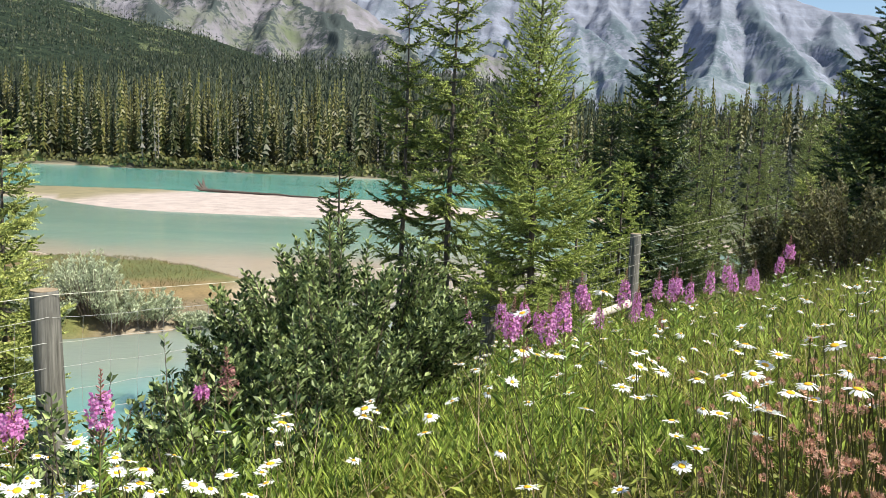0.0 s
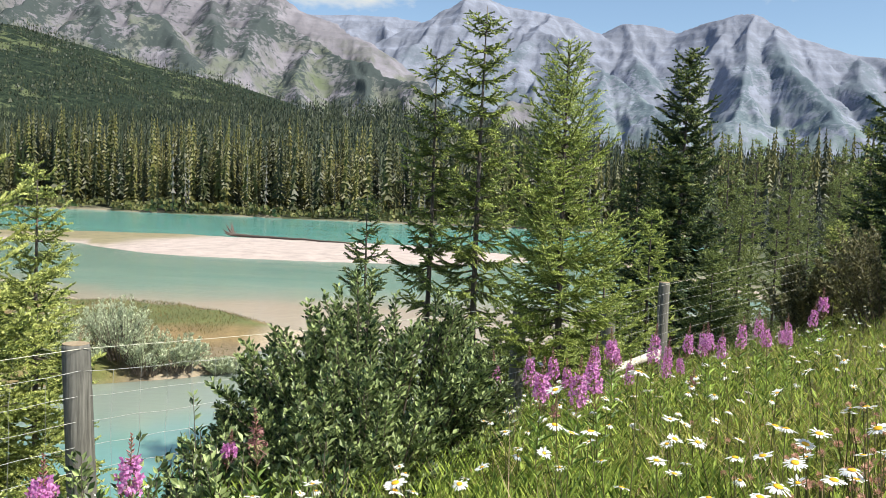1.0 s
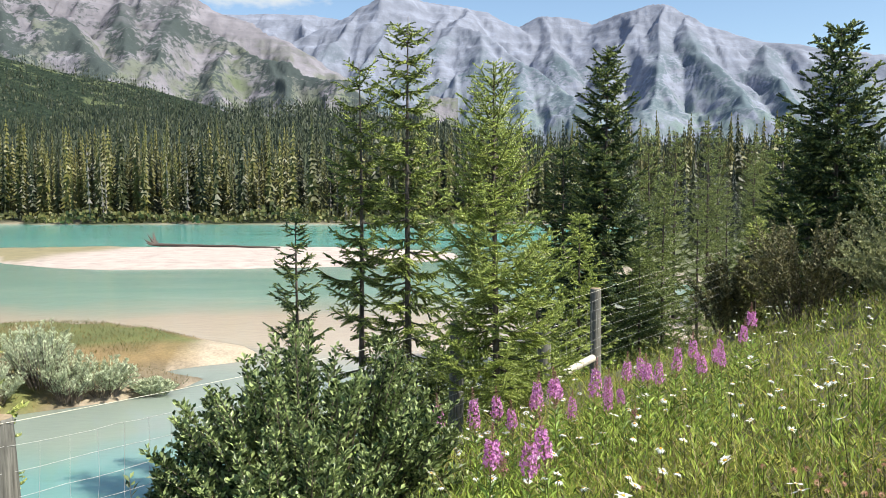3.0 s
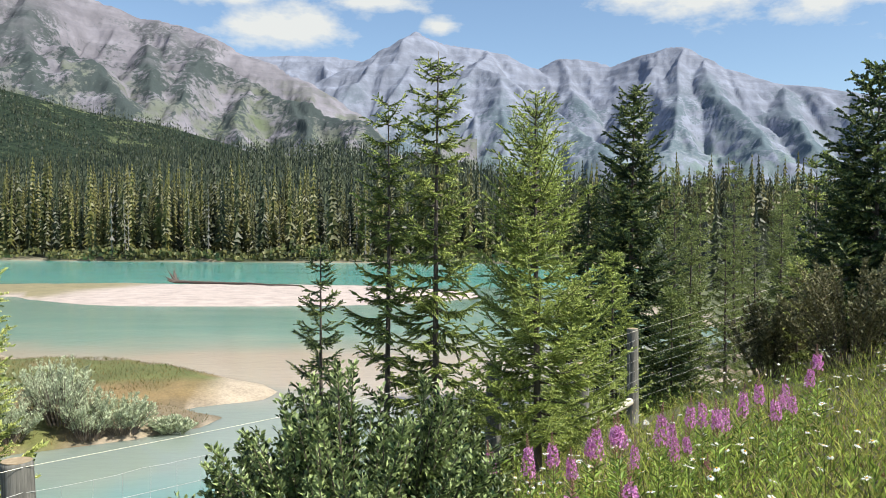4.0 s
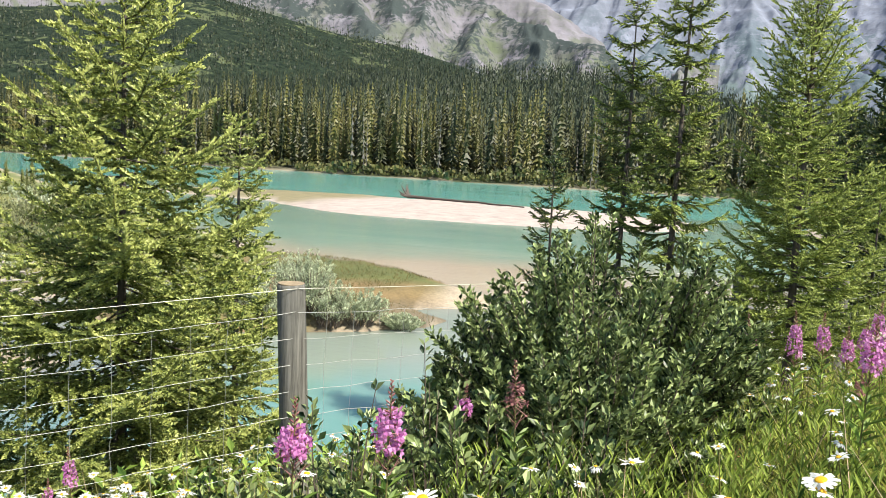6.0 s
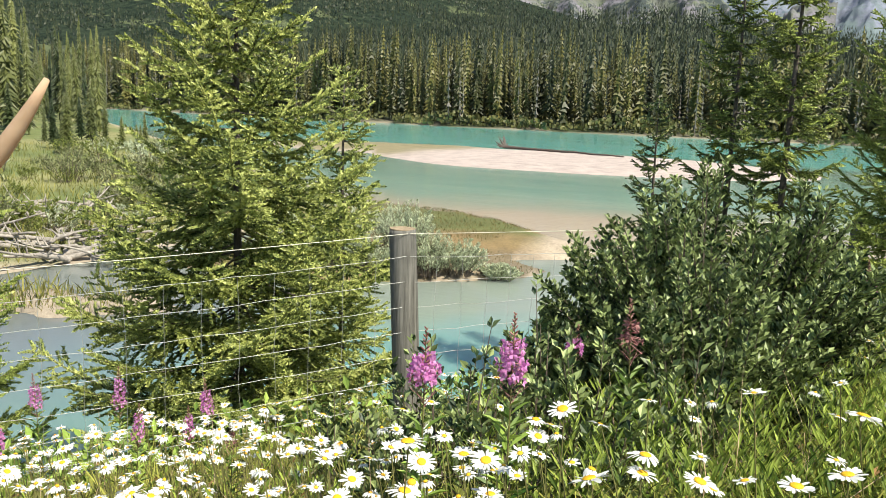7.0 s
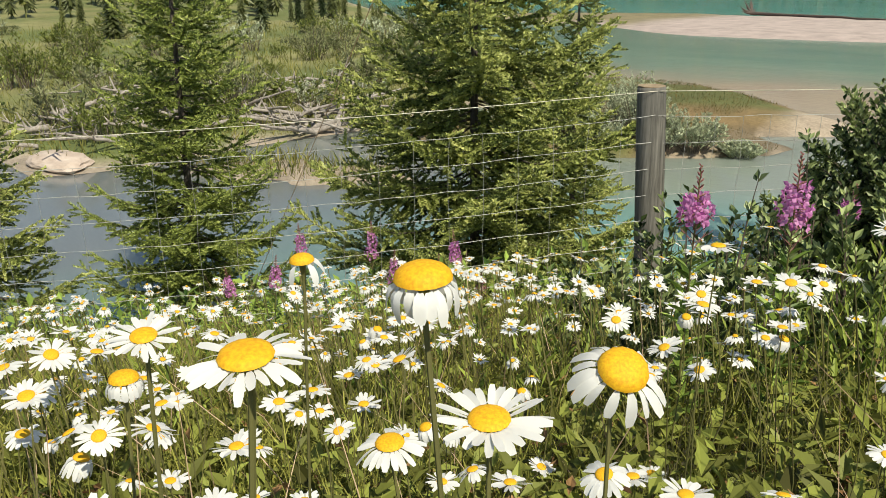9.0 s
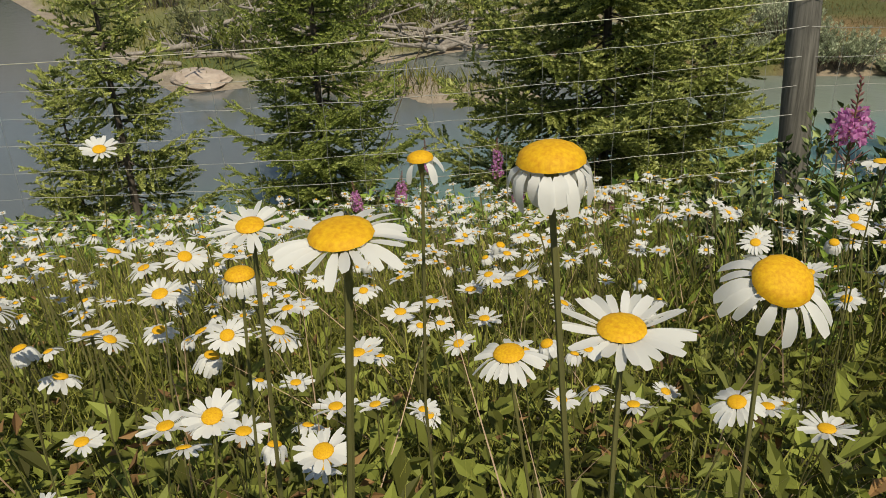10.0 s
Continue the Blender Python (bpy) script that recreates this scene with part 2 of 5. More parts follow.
class Pile:
    """Collects pieces of geometry into one pair of arrays."""

    def __init__(self):
        self.v, self.f, self.n = [], [], 0

    def add(self, v, f):
        v, f = np.asarray(v, float).reshape(-1, 3), np.asarray(f, int).reshape(-1, 3)
        self.v.append(v)
        self.f.append(f + self.n)
        self.n += len(v)

    def many(self, v, f, mats):
        """One template laid down by each of the matrices (k, 3, 4)."""
        v, f, mats = np.asarray(v, float), np.asarray(f, int), np.asarray(mats, float)
        if len(mats) == 0:
            return
        out = np.einsum("kij,nj->kni", mats[:, :, :3], v) + mats[:, None, :, 3]
        faces = f[None] + (np.arange(len(mats)) * len(v))[:, None, None]
        self.add(out.reshape(-1, 3), faces.reshape(-1, 3))

    def arrays(self):
        return np.concatenate(self.v), np.concatenate(self.f)


def unit(a):
    return a / np.maximum(np.linalg.norm(a, axis=-1, keepdims=True), 1e-9)


def frames_for(points, along, size, spin=None, up=(0, 0, 1)):
    """Matrices that lay a template's y along a direction and its z roughly up, scaled."""
    y = unit(np.asarray(along, float))
    x = unit(np.cross(y, np.broadcast_to(np.asarray(up, float), y.shape)) + 1e-6)
    z = np.cross(x, y)
    if spin is not None:
        c, s = np.cos(spin)[:, None], np.sin(spin)[:, None]
        x, z = c * x + s * z, c * z - s * x
    size = np.broadcast_to(np.asarray(size, float), (len(y),))[:, None]
    return np.stack([x * size, y * size, z * size, np.asarray(points, float)], -1)


def tube(points, radii, sides=6, cap=True):
    """A tapered tube along points."""
    p, r = np.asarray(points, float), np.broadcast_to(np.asarray(radii, float), (len(points),))
    d = unit(np.gradient(p, axis=0))
    ref = np.array((0.31, 0.95, 0.05)) if abs(d[0, 2]) > 0.8 else np.array((0.0, 0.0, 1.0))
    x = unit(np.cross(d, ref))
    y = np.cross(d, x)
    a = np.arange(sides) / sides * 2 * np.pi
    v = p[:, None] + r[:, None, None] * (np.cos(a)[None, :, None] * x[:, None] + np.sin(a)[None, :, None] * y[:, None])
    f = []
    for i in range(len(p) - 1):
        for k in range(sides):
            q, w = i * sides + k, i * sides + (k + 1) % sides
            f += [(q, w, w + sides), (q, w + sides, q + sides)]
    if cap:
        for base in (0, (len(p) - 1) * sides):
            for k in range(1, sides - 1):
                f.append((base, base + k, base + k + 1))
    return v.reshape(-1, 3), np.array(f)


def lattice(ix, iy, seed):
    h = (ix.astype(np.int64) * 374761393 + iy.astype(np.int64) * 668265263 + seed * 974634777) & 0x7FFFFFFF
    h = ((h ^ (h >> 13)) * 1274126177) & 0x7FFFFFFF
    return ((h ^ (h >> 16)) & 0xFFFF) / 65535.0


def vnoise(x, y, seed=0):
    """Smooth value noise, 0 to 1."""
    x, y = np.asarray(x, float), np.asarray(y, float)
    ix, iy = np.floor(x).astype(int), np.floor(y).astype(int)
    fx, fy = x - ix, y - iy
    fx, fy = fx * fx * (3 - 2 * fx), fy * fy * (3 - 2 * fy)
    a, b = lattice(ix, iy, seed), lattice(ix + 1, iy, seed)
    c, d = lattice(ix, iy + 1, seed), lattice(ix + 1, iy + 1, seed)
    return (a * (1 - fx) + b * fx) * (1 - fy) + (c * (1 - fx) + d * fx) * fy


def fbm(x, y, octaves=5, seed=0, ridged=False):
    total, amp, out = 0.0, 1.0, 0.0
    for k in range(octaves):
        n = vnoise(x * 2**k + 17.3 * k, y * 2**k - 9.1 * k, seed + k)
        out = out + amp * (1 - np.abs(2 * n - 1) if ridged else n)
        total, amp = total + amp, amp * 0.5
    return out / total


def ridges(x, y, octaves=6, seed=0):
    """Ridged noise in which the detail gathers on the crests, 0 to about 1."""
    out, weight, amp, total = 0.0, 1.0, 1.0, 0.0
    for k in range(octaves):
        n = vnoise(x * 2.03**k + 31.7 * k, y * 2.03**k - 12.9 * k, seed + k)
        s = (1 - np.abs(2 * n - 1)) ** 2
        out, total = out + amp * s * weight, total + amp
        weight, amp = np.clip(s * 1.6, 0.15, 1), amp * 0.52
    return out / total * 1.6


def step(a, b, x):
    t = np.clip((x - a) / (b - a), 0, 1)
    return t * t * (3 - 2 * t)


# ---- the lie of the land ----
FENCE = np.array([(-7.6, -1.9), (-4.95, 1.1), (-2.3, 4.13), (-0.2, 7.8), (1.6, 10.8), (5.9, 14.5), (14, 20), (60, 44)])


def beyond_fence(x, y):
    """Signed distance from the fence line, positive on the river's side."""
    best, sign = np.full(np.shape(x), 1e9), np.zeros(np.shape(x))
    for (ax, ay), (bx, by) in zip(FENCE[:-1], FENCE[1:]):
        dx, dy = bx - ax, by - ay
        t = np.clip(((x - ax) * dx + (y - ay) * dy) / (dx * dx + dy * dy), 0, 1)
        d = np.hypot(x - ax - t * dx, y - ay - t * dy)
        side = np.where((y - ay) * dx - (x - ax) * dy > 0, 1.0, -1.0)
        sign, best = np.where(d < best, side, sign), np.minimum(d, best)
    return best * sign


def embankment(x, y):
    z = 4.42 + 0.274 * (x + 0.6) - 0.187 * (y - 0.6)
    z = 4.95 - np.log1p(np.exp(np.clip((4.95 - z) * 3, -30, 30))) / 3
    return np.maximum(z, 3.0)


def far_shore(x):
    return 214 + 0.0004 * np.minimum(x + 40, 0) ** 2 + 6 * vnoise(x / 17, 3.3, 5)


def blob(x, y, cx, cy, a, b, turn=0.0, rough=0.25, seed=0):
    """Positive inside an uneven ellipse, in parts of its radius."""
    c, s = math.cos(radians(turn)), math.sin(radians(turn))
    u, v = ((x - cx) * c + (y - cy) * s) / a, (-(x - cx) * s + (y - cy) * c) / b
    return 1 - np.hypot(u, v) + rough * (fbm(x / b * 1.3, y / b * 1.3, 3, seed) - 0.5)


def shoals(x, y):
    """Heights of the gravel island, the spits and the flats at the water's edge."""
    island = np.maximum(blob(x, y, -25, 86, 24, 19, -6, 0.25, 3), blob(x, y, -47, 90, 20, 12, 12, 0.35, 13))
    spit = blob(x, y, -17.0, 30.3, 9.3, 5.3, -10, 0.3, 8)
    bushy = blob(x, y, -13.2, 22.6, 6.0, 2.2, 30, 0.3, 9)
    reed = blob(x, y, -17.0, 13.9, 3.4, 1.1, 30, 0.3, 12)
    edge = -20.5 - 0.45 * np.maximum(12 - y, 0) + 1.5 * (fbm(x / 5, y / 5, 3, 4) - 0.5)
    flats = np.minimum(edge - x, (36 + (-20 - x) * 0.766 - y) * 0.79)
    flats = np.minimum(flats, y - 9 + 0.12 * (x + 20))
    z = np.full(np.shape(x), -1.0)
    z = np.maximum(z, np.clip(island * 1.5, -1, 0.30))
    z = np.maximum(z, np.clip(spit * 1.8, -1, 0.45))
    z = np.maximum(z, np.clip(bushy * 1.8, -1, 0.5))
    z = np.maximum(z, np.clip(reed * 1.2, -1, 0.18))
    z = np.maximum(z, np.clip(flats * 0.12, -1, 0.5 + 0.012 * np.clip(flats, 0, 60)))
    return z


def land(x, y):
    x, y = np.asarray(x, float), np.asarray(y, float)
    s = beyond_fence(x, y)
    z = embankment(x, y) + 0.06 * (fbm(x * 1.7, y * 1.7, 3, 2) - 0.5)
    right = step(6, 26, x - 0.12 * y)
    toe = np.where(s > 0, -0.9 + right * 2.6, z)
    bank = z - np.maximum(s - 0.5, 0) * 0.42
    near = np.where(s > 0, np.maximum(bank, toe - 0.15 * (fbm(x / 3, y / 3, 3, 6) - 0.5)), z)
    z = np.where(s > 0, np.maximum(near, shoals(x, y)), near)
    d = y - far_shore(x)
    far = np.clip(d * 0.25, -1.2, 1.2) + 0.165 * np.maximum(d - 45, 0) * step(0, 160, d) * (1.0 - 0.45 * step(-150, 120, x))
    z = np.where(d > -6, np.maximum(z, np.minimum(far, 100)), z)
    # the wooded flat along the near bank, far to the side of the road
    side = blob(x, y, 55, 75, 44, 60, 8, 0.2, 21)
    z = np.where(s > 0, np.maximum(z, np.clip(side * 6, -1, 1.3)), z)
    return z


def wedge_ground():
    angles = np.concatenate([np.arange(-180, -95, 6), np.arange(-95, -75, 1.5), np.arange(-75, 40, 0.55), np.arange(40, 60, 1.5), np.arange(60, 180.1, 6)])
    radii = np.concatenate([[0.05], np.geomspace(0.25, 4600, 200)])
    a, r = np.meshgrid(np.radians(angles), radii)
    x, y = -0.4 + r * np.sin(a), 0.5 + r * np.cos(a)
    z = land(x, y)
    n, m = a.shape
    q = np.arange(n * m).reshape(n, m)
    f = np.concatenate([np.stack([q[:-1, :-1], q[:-1, 1:], q[1:, 1:]], -1).reshape(-1, 3), np.stack([q[:-1, :-1], q[1:, 1:], q[1:, :-1]], -1).reshape(-1, 3)])
    me = mesh_np("ground", np.stack([x, y, z], -1), f[:, ::-1], [M_GROUND], None, True)
    # what covers the ground where: soil under the meadow, gravel, sand, marsh grass, forest floor
    x, y, z = x.ravel(), y.ravel(), z.ravel()
    s = beyond_fence(x, y)
    col = np.tile((0.085, 0.075, 0.04), (len(x), 1))
    bank = (s > 0)[:, None]
    col = np.where(bank, (0.10, 0.11, 0.05), col)
    sand = np.array((0.34, 0.28, 0.215))
    col = np.where((bank[:, 0] & (z < 0.3))[:, None], sand, col)
    col = np.where(((y > 25) & (y < 40) & (x > -30) & (x < -5) & (z > -0.05))[:, None], (0.39, 0.315, 0.235), col)
    soil = (blob(x, y, -13.2, 22.6, 7.4, 3.6, 30, 0.3, 9) > 0) & (z > -0.02)
    col = np.where(soil[:, None], (0.15, 0.12, 0.08), col)
    gravel = np.maximum(blob(x, y, -25, 89, 30, 26, -6), blob(x, y, -47, 92, 25, 18, 12)) > -0.1
    col = np.where(gravel[:, None], (0.43, 0.35, 0.315), col)
    weed = (gravel & (z > 0.05)) * step(-37, -44, x + 6 * (fbm(x / 6, y / 3, 3, 35) - 0.5))
    col = col + weed[:, None] * (np.array((0.22, 0.185, 0.10)) - col)
    marsh = step(0.03, 0.14, z) * ((blob(x, y, -17.8, 30.6, 9.5, 5.4, -12, 0.3, 8) > -0.05) | (blob(x, y, -13.2, 22.6, 6.4, 2.6, 30, 0.3, 9) > -0.05)) * step(-9.2, -10.8, x + 2.0 * (fbm(x / 1.5, y / 1.5, 2, 3) - 0.5))
    rust = step(0.4, 0.65, fbm(x / 2.5 + 7, y / 2.5, 3, 31))[:, None]
    col = col + marsh[:, None] * ((1 - rust) * np.array((0.105, 0.115, 0.034)) + rust * np.array((0.21, 0.145, 0.065)) - col)
    flat = ((x < -20) & (y > 8) & (y < 170) & (z > 0.10) & (z < 3) & ~gravel)
    hue = step(0.3, 0.7, fbm(x / 6, y / 6, 4, 33))[:, None]
    col = np.where(flat[:, None], (1 - hue) * np.array((0.12, 0.15, 0.045)) + hue * np.array((0.23, 0.22, 0.09)), col)
    far = (y - far_shore(x) > -0.5)[:, None]
    col = np.where(far, (0.05, 0.06, 0.026), col)
    at = me.color_attributes.new("cover", "FLOAT_COLOR", "POINT")
    at.data.foreach_set("color", np.concatenate([col, np.ones((len(x), 1))], 1).astype(np.float32).ravel())
    return tagged(new("ground", me), "flowery roadside bank falling to a gravelly river shore", "ground", kind="structure")


def ground_material():
    m, tree, bsdf = shader("earth_and_gravel")
    at = tree.nodes.new("ShaderNodeAttribute")
    at.attribute_name = "cover"
    vec = place_of(tree)
    fine, mid = noise_tex(tree, vec, 9.0, 6, 0.7), noise_tex(tree, vec, 0.7, 5)
    v = calc(tree, "ADD", calc(tree, "MULTIPLY", fine, 0.9), calc(tree, "MULTIPLY", mid, 0.7))
    tone = ramp(tree, v, [(0.45, (0.5, 0.5, 0.5)), (1.0, (1.35, 1.35, 1.35))])
    link(tree, mix(tree, 1.0, at.outputs["Color"], tone, "MULTIPLY"), bsdf.inputs["Base Color"])
    bsdf.inputs["Roughness"].default_value = 0.95
    bump(tree, bsdf, fine, 0.7, 0.03)
    return m


M_GROUND = ground_material()
ground = wedge_ground()


def water_material():
    """Milky glacial water: turquoise where it is deep, beige over the sandy shoals."""
    m, tree, bsdf = shader("glacial_water")
    g = tree.nodes.new("ShaderNodeNewGeometry")
    sep = tree.nodes.new("ShaderNodeSeparateXYZ")
    link(tree, g.outputs["Position"], sep.inputs[0])
    wob = calc(tree, "MULTIPLY", calc(tree, "SUBTRACT", noise_tex(tree, g.outputs["Position"], 0.06, 4), 0.5), 22.0)
    y = calc(tree, "ADD", sep.outputs[1], wob)
    deep = ramp(tree, noise_tex(tree, place_of(tree, (0.02, 0.12, 1)), 1.0, 3), [(0.3, (0.17, 0.53, 0.49)), (0.7, (0.27, 0.62, 0.56))])
    calm = ramp(tree, noise_tex(tree, place_of(tree, (0.05, 0.2, 1)), 1.0, 3), [(0.3, (0.205, 0.355, 0.30)), (0.7, (0.295, 0.41, 0.34))])
    near = ramp(tree, noise_tex(tree, place_of(tree, (0.15, 0.15, 1)), 1.0, 3), [(0.3, (0.11, 0.25, 0.225)), (0.7, (0.16, 0.30, 0.265))])
    sand = (0.48, 0.395, 0.31)
    # greyer towards the left: the sky's reflection there is painted into the colour
    near = mix(tree, span(tree, calc(tree, "ADD", sep.outputs[0], calc(tree, "MULTIPLY", wob, 0.3)), -7.0, -15.0), near, (0.16, 0.175, 0.175))
    c = mix(tree, span(tree, y, 15.5, 20), near, (0.25, 0.29, 0.25))
    c = mix(tree, span(tree, y, 24, 32), c, sand)
    c = mix(tree, span(tree, y, 37, 50), c, calm)
    c = mix(tree, span(tree, y, 92, 112), c, deep)
    link(tree, c, bsdf.inputs["Base Color"])
    bsdf.inputs["Roughness"].default_value = 0.06
    bsdf.inputs["IOR"].default_value = 1.33
    # the silt scatters light sideways, so shades on the water stay faint and soft
    bsdf.inputs["Subsurface Weight"].default_value = 0.85
    bsdf.inputs["Subsurface Radius"].default_value = (1.0, 1.0, 1.0)
    bsdf.inputs["Subsurface Scale"].default_value = 2.0
    n = tree.nodes.new("ShaderNodeMath")
    n.operation = "ADD"
    link(tree, noise_tex(tree, place_of(tree, (1.0, 2.2, 1)), 1.6, 4, 0.6), n.inputs[0])
    link(tree, noise_tex(tree, place_of(tree, (0.25, 0.5, 1)), 1.0, 3), n.inputs[1])
    bump(tree, bsdf, n.outputs[0], 0.2, 0.05)
    return m


M_WATER = water_material()
wv, wf = [], []
for ring, rad in enumerate((4, 30, 120, 400, 1500)):
    for k in range(24):
        wv.append((-40 + rad * math.sin(k * math.pi / 12), 90 + rad * math.cos(k * math.pi / 12), 0.0))
        if ring:
            a, b = (ring - 1) * 24 + k, (ring - 1) * 24 + (k + 1) % 24
            wf += [(a, a + 24, b + 24), (a, b + 24, b)]
wf += [(0, k + 1, k) for k in range(1, 23)]
river = tagged(part_np("water", wv, np.array(wf)[:, ::-1], M_WATER), "milky turquoise glacial river with pale sandy shallows", "river", kind="structure")


# ---- mountains ----
def rock_material(name, green, tree_line, tint, low_tone=0.6, high_tone=1.6, wood=(0.032, 0.052, 0.038)):
    """Limestone with strata, scree streaks, and meadows and woods on the gentler, lower slopes."""
    m, tree, bsdf = shader(name)
    g = tree.nodes.new("ShaderNodeNewGeometry")
    sep = tree.nodes.new("ShaderNodeSeparateXYZ")
    link(tree, g.outputs["Position"], sep.inputs[0])
    vec = g.outputs["Position"]
    bands = noise_tex(tree, place_of(tree, (0.0009, 0.0009, 0.03)), 1.0, 4, 0.6)
    streak = noise_tex(tree, place_of(tree, (0.016, 0.016, 0.0014)), 1.0, 4, 0.55)
    iso = noise_tex(tree, vec, 0.012, 8, 0.66)
    v = calc(tree, "ADD", calc(tree, "ADD", calc(tree, "MULTIPLY", bands, 0.3), calc(tree, "MULTIPLY", iso, 0.4)), calc(tree, "MULTIPLY", streak, 0.3))
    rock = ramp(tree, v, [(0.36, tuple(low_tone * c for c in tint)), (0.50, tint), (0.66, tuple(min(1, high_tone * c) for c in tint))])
    patch = noise_tex(tree, vec, 0.0035, 6, 0.6)
    h = calc(tree, "ADD", sep.outputs[2], calc(tree, "MULTIPLY", calc(tree, "SUBTRACT", patch, 0.5), 700.0))
    turf = calc(tree, "MULTIPLY", span(tree, h, tree_line + 160, tree_line - 160), span(tree, iso, 0.58, 0.44))
    c = mix(tree, turf, rock, mix(tree, span(tree, noise_tex(tree, vec, 0.02, 4, 0.6), 0.35, 0.65), green, tuple(0.6 * a + 0.4 * b for a, b in zip(green, tint))))
    clumps = calc(tree, "ADD", calc(tree, "MULTIPLY", noise_tex(tree, vec, 0.0075, 4, 0.6), 0.55), calc(tree, "MULTIPLY", noise_tex(tree, vec, 0.06, 5, 0.8), 0.62))
    rib = tree.nodes.new("ShaderNodeAttribute")
    rib.attribute_name = "growth"
    clumps = calc(tree, "ADD", clumps, calc(tree, "MULTIPLY", calc(tree, "SUBTRACT", rib.outputs["Fac"], 0.30), 0.28))
    woods = calc(tree, "MULTIPLY", span(tree, clumps, 0.60, 0.70), span(tree, h, tree_line + 420, tree_line + 60))
    c = mix(tree, woods, c, wood)
    link(tree, c, bsdf.inputs["Base Color"])
    bsdf.inputs["Roughness"].default_value = 0.95
    bsdf.inputs["Specular IOR Level"].default_value = 0.1
    bump(tree, bsdf, noise_tex(tree, place_of(tree, (0.014, 0.014, 0.008)), 1.0, 9, 0.6), 0.6, 14)
    return m


def polar_sheet(name, a, r, height, material, label):
    """A sheet over bearings and distances, with a height for each place."""
    A, R = np.meshgrid(a, r)
    x, y = R * np.sin(np.radians(A)), R * np.cos(np.radians(A))
    z = height(x, y, A, R)
    z, cover = z if isinstance(z, tuple) else (z, None)
    n, m = A.shape
    q = np.arange(n * m).reshape(n, m)
    f = np.concatenate([np.stack([q[:-1, :-1], q[:-1, 1:], q[1:, 1:]], -1).reshape(-1, 3), np.stack([q[:-1, :-1], q[1:, 1:], q[1:, :-1]], -1).reshape(-1, 3)])
    ob = part_np(name, np.stack([x, y, z], -1), f[:, ::-1], material, smooth=True)
    if cover is not None:
        ob.data.attributes.new("growth", "FLOAT", "POINT").data.foreach_set("value", cover.ravel().astype(np.float32))
    return tagged(ob, label, "mountain", kind="structure")


def massif(name, crests, spurs, inner, outer, bearings, rows, seed, material, label, steep=0.62, rough=1.0):
    """A mountain built up from its crests and the spurs that run down from them, each a line of (bearing, rise in degrees, distance)."""
    def height(x, y, A, R):
        wx, wy = (fbm(x / 420, y / 420, 4, seed) - 0.5) * 150, (fbm(x / 420 + 9, y / 420, 4, seed + 1) - 0.5) * 150
        calm = np.clip((R - inner) / 300, 0, 1)
        z, near, rib = np.full(x.shape, -400.0), np.full(x.shape, 1e9), np.full(x.shape, 1e9)
        for lines, slope, wander in ((crests, steep, 0.15), (spurs, steep * 1.15, 0.9)):
            for line in lines:
                p = np.array([(d * math.sin(radians(b)), d * math.cos(radians(b)), 5 + d * math.tan(radians(e))) for b, e, d in line])
                for (ax, ay, az), (bx, by, bz) in zip(p[:-1], p[1:]):
                    X, Y = x + wander * wx, y + wander * wy
                    dx, dy = bx - ax, by - ay
                    t = np.clip(((X - ax) * dx + (Y - ay) * dy) / (dx * dx + dy * dy), 0, 1)
                    d = np.hypot(X - ax - t * dx, Y - ay - t * dy)
                    h = az + (bz - az) * t - slope * (d - 90 * (1 - np.exp(-d / 90)) * 0.35)
                    z, near = np.maximum(z, h), np.minimum(near, d + (0 if wander < 0.5 else 45))
                    rib = rib if wander < 0.5 else np.minimum(rib, d)
        apron = (R - inner) * 0.26 + 40 * (fbm(x / 300, y / 300, 3, seed + 3) - 0.5)
        z = np.where(R < 0.93 * outer, np.maximum(z, apron), z)
        across = np.radians(A) * R
        gully = ridges((across + 0.8 * wx) / 240, (R + 1.2 * wy) / 700 + 3, 5, seed + 7)
        fine = ridges((x + 0.4 * wx) / 130, (y + 0.4 * wy) / 130, 5, seed + 9)
        away = np.clip(near / 220, 0, 1) ** 0.8
        z = z + calm * rough * (away * (gully - 0.55) * 105 + (0.10 + away) * (fine - 0.5) * 26)
        ledge = z + 30 * (fbm(x / 500, y / 500, 3, seed + 13) - 0.5) + 0.05 * across
        growth = np.exp(-rib / 85) * (0.55 + 0.45 * np.clip(gully, 0, 1))
        return z + calm * rough * 3.5 * np.sin(ledge * 2 * np.pi / 62) + calm * rough * 1.4 * np.sin(ledge * 2 * np.pi / 23 + 1), growth
    return polar_sheet(name, bearings, np.linspace(inner, outer, rows), height, material, label)


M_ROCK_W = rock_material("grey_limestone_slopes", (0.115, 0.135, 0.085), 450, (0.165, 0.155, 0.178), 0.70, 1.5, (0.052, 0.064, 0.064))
# distance haze is put into these colours: pale blue rock, turf and woods
M_ROCK_N = rock_material("haze_tinted_limestone_peaks", (0.15, 0.195, 0.193), 430, (0.182, 0.196, 0.25), 0.75, 1.5, (0.1, 0.131, 0.155))


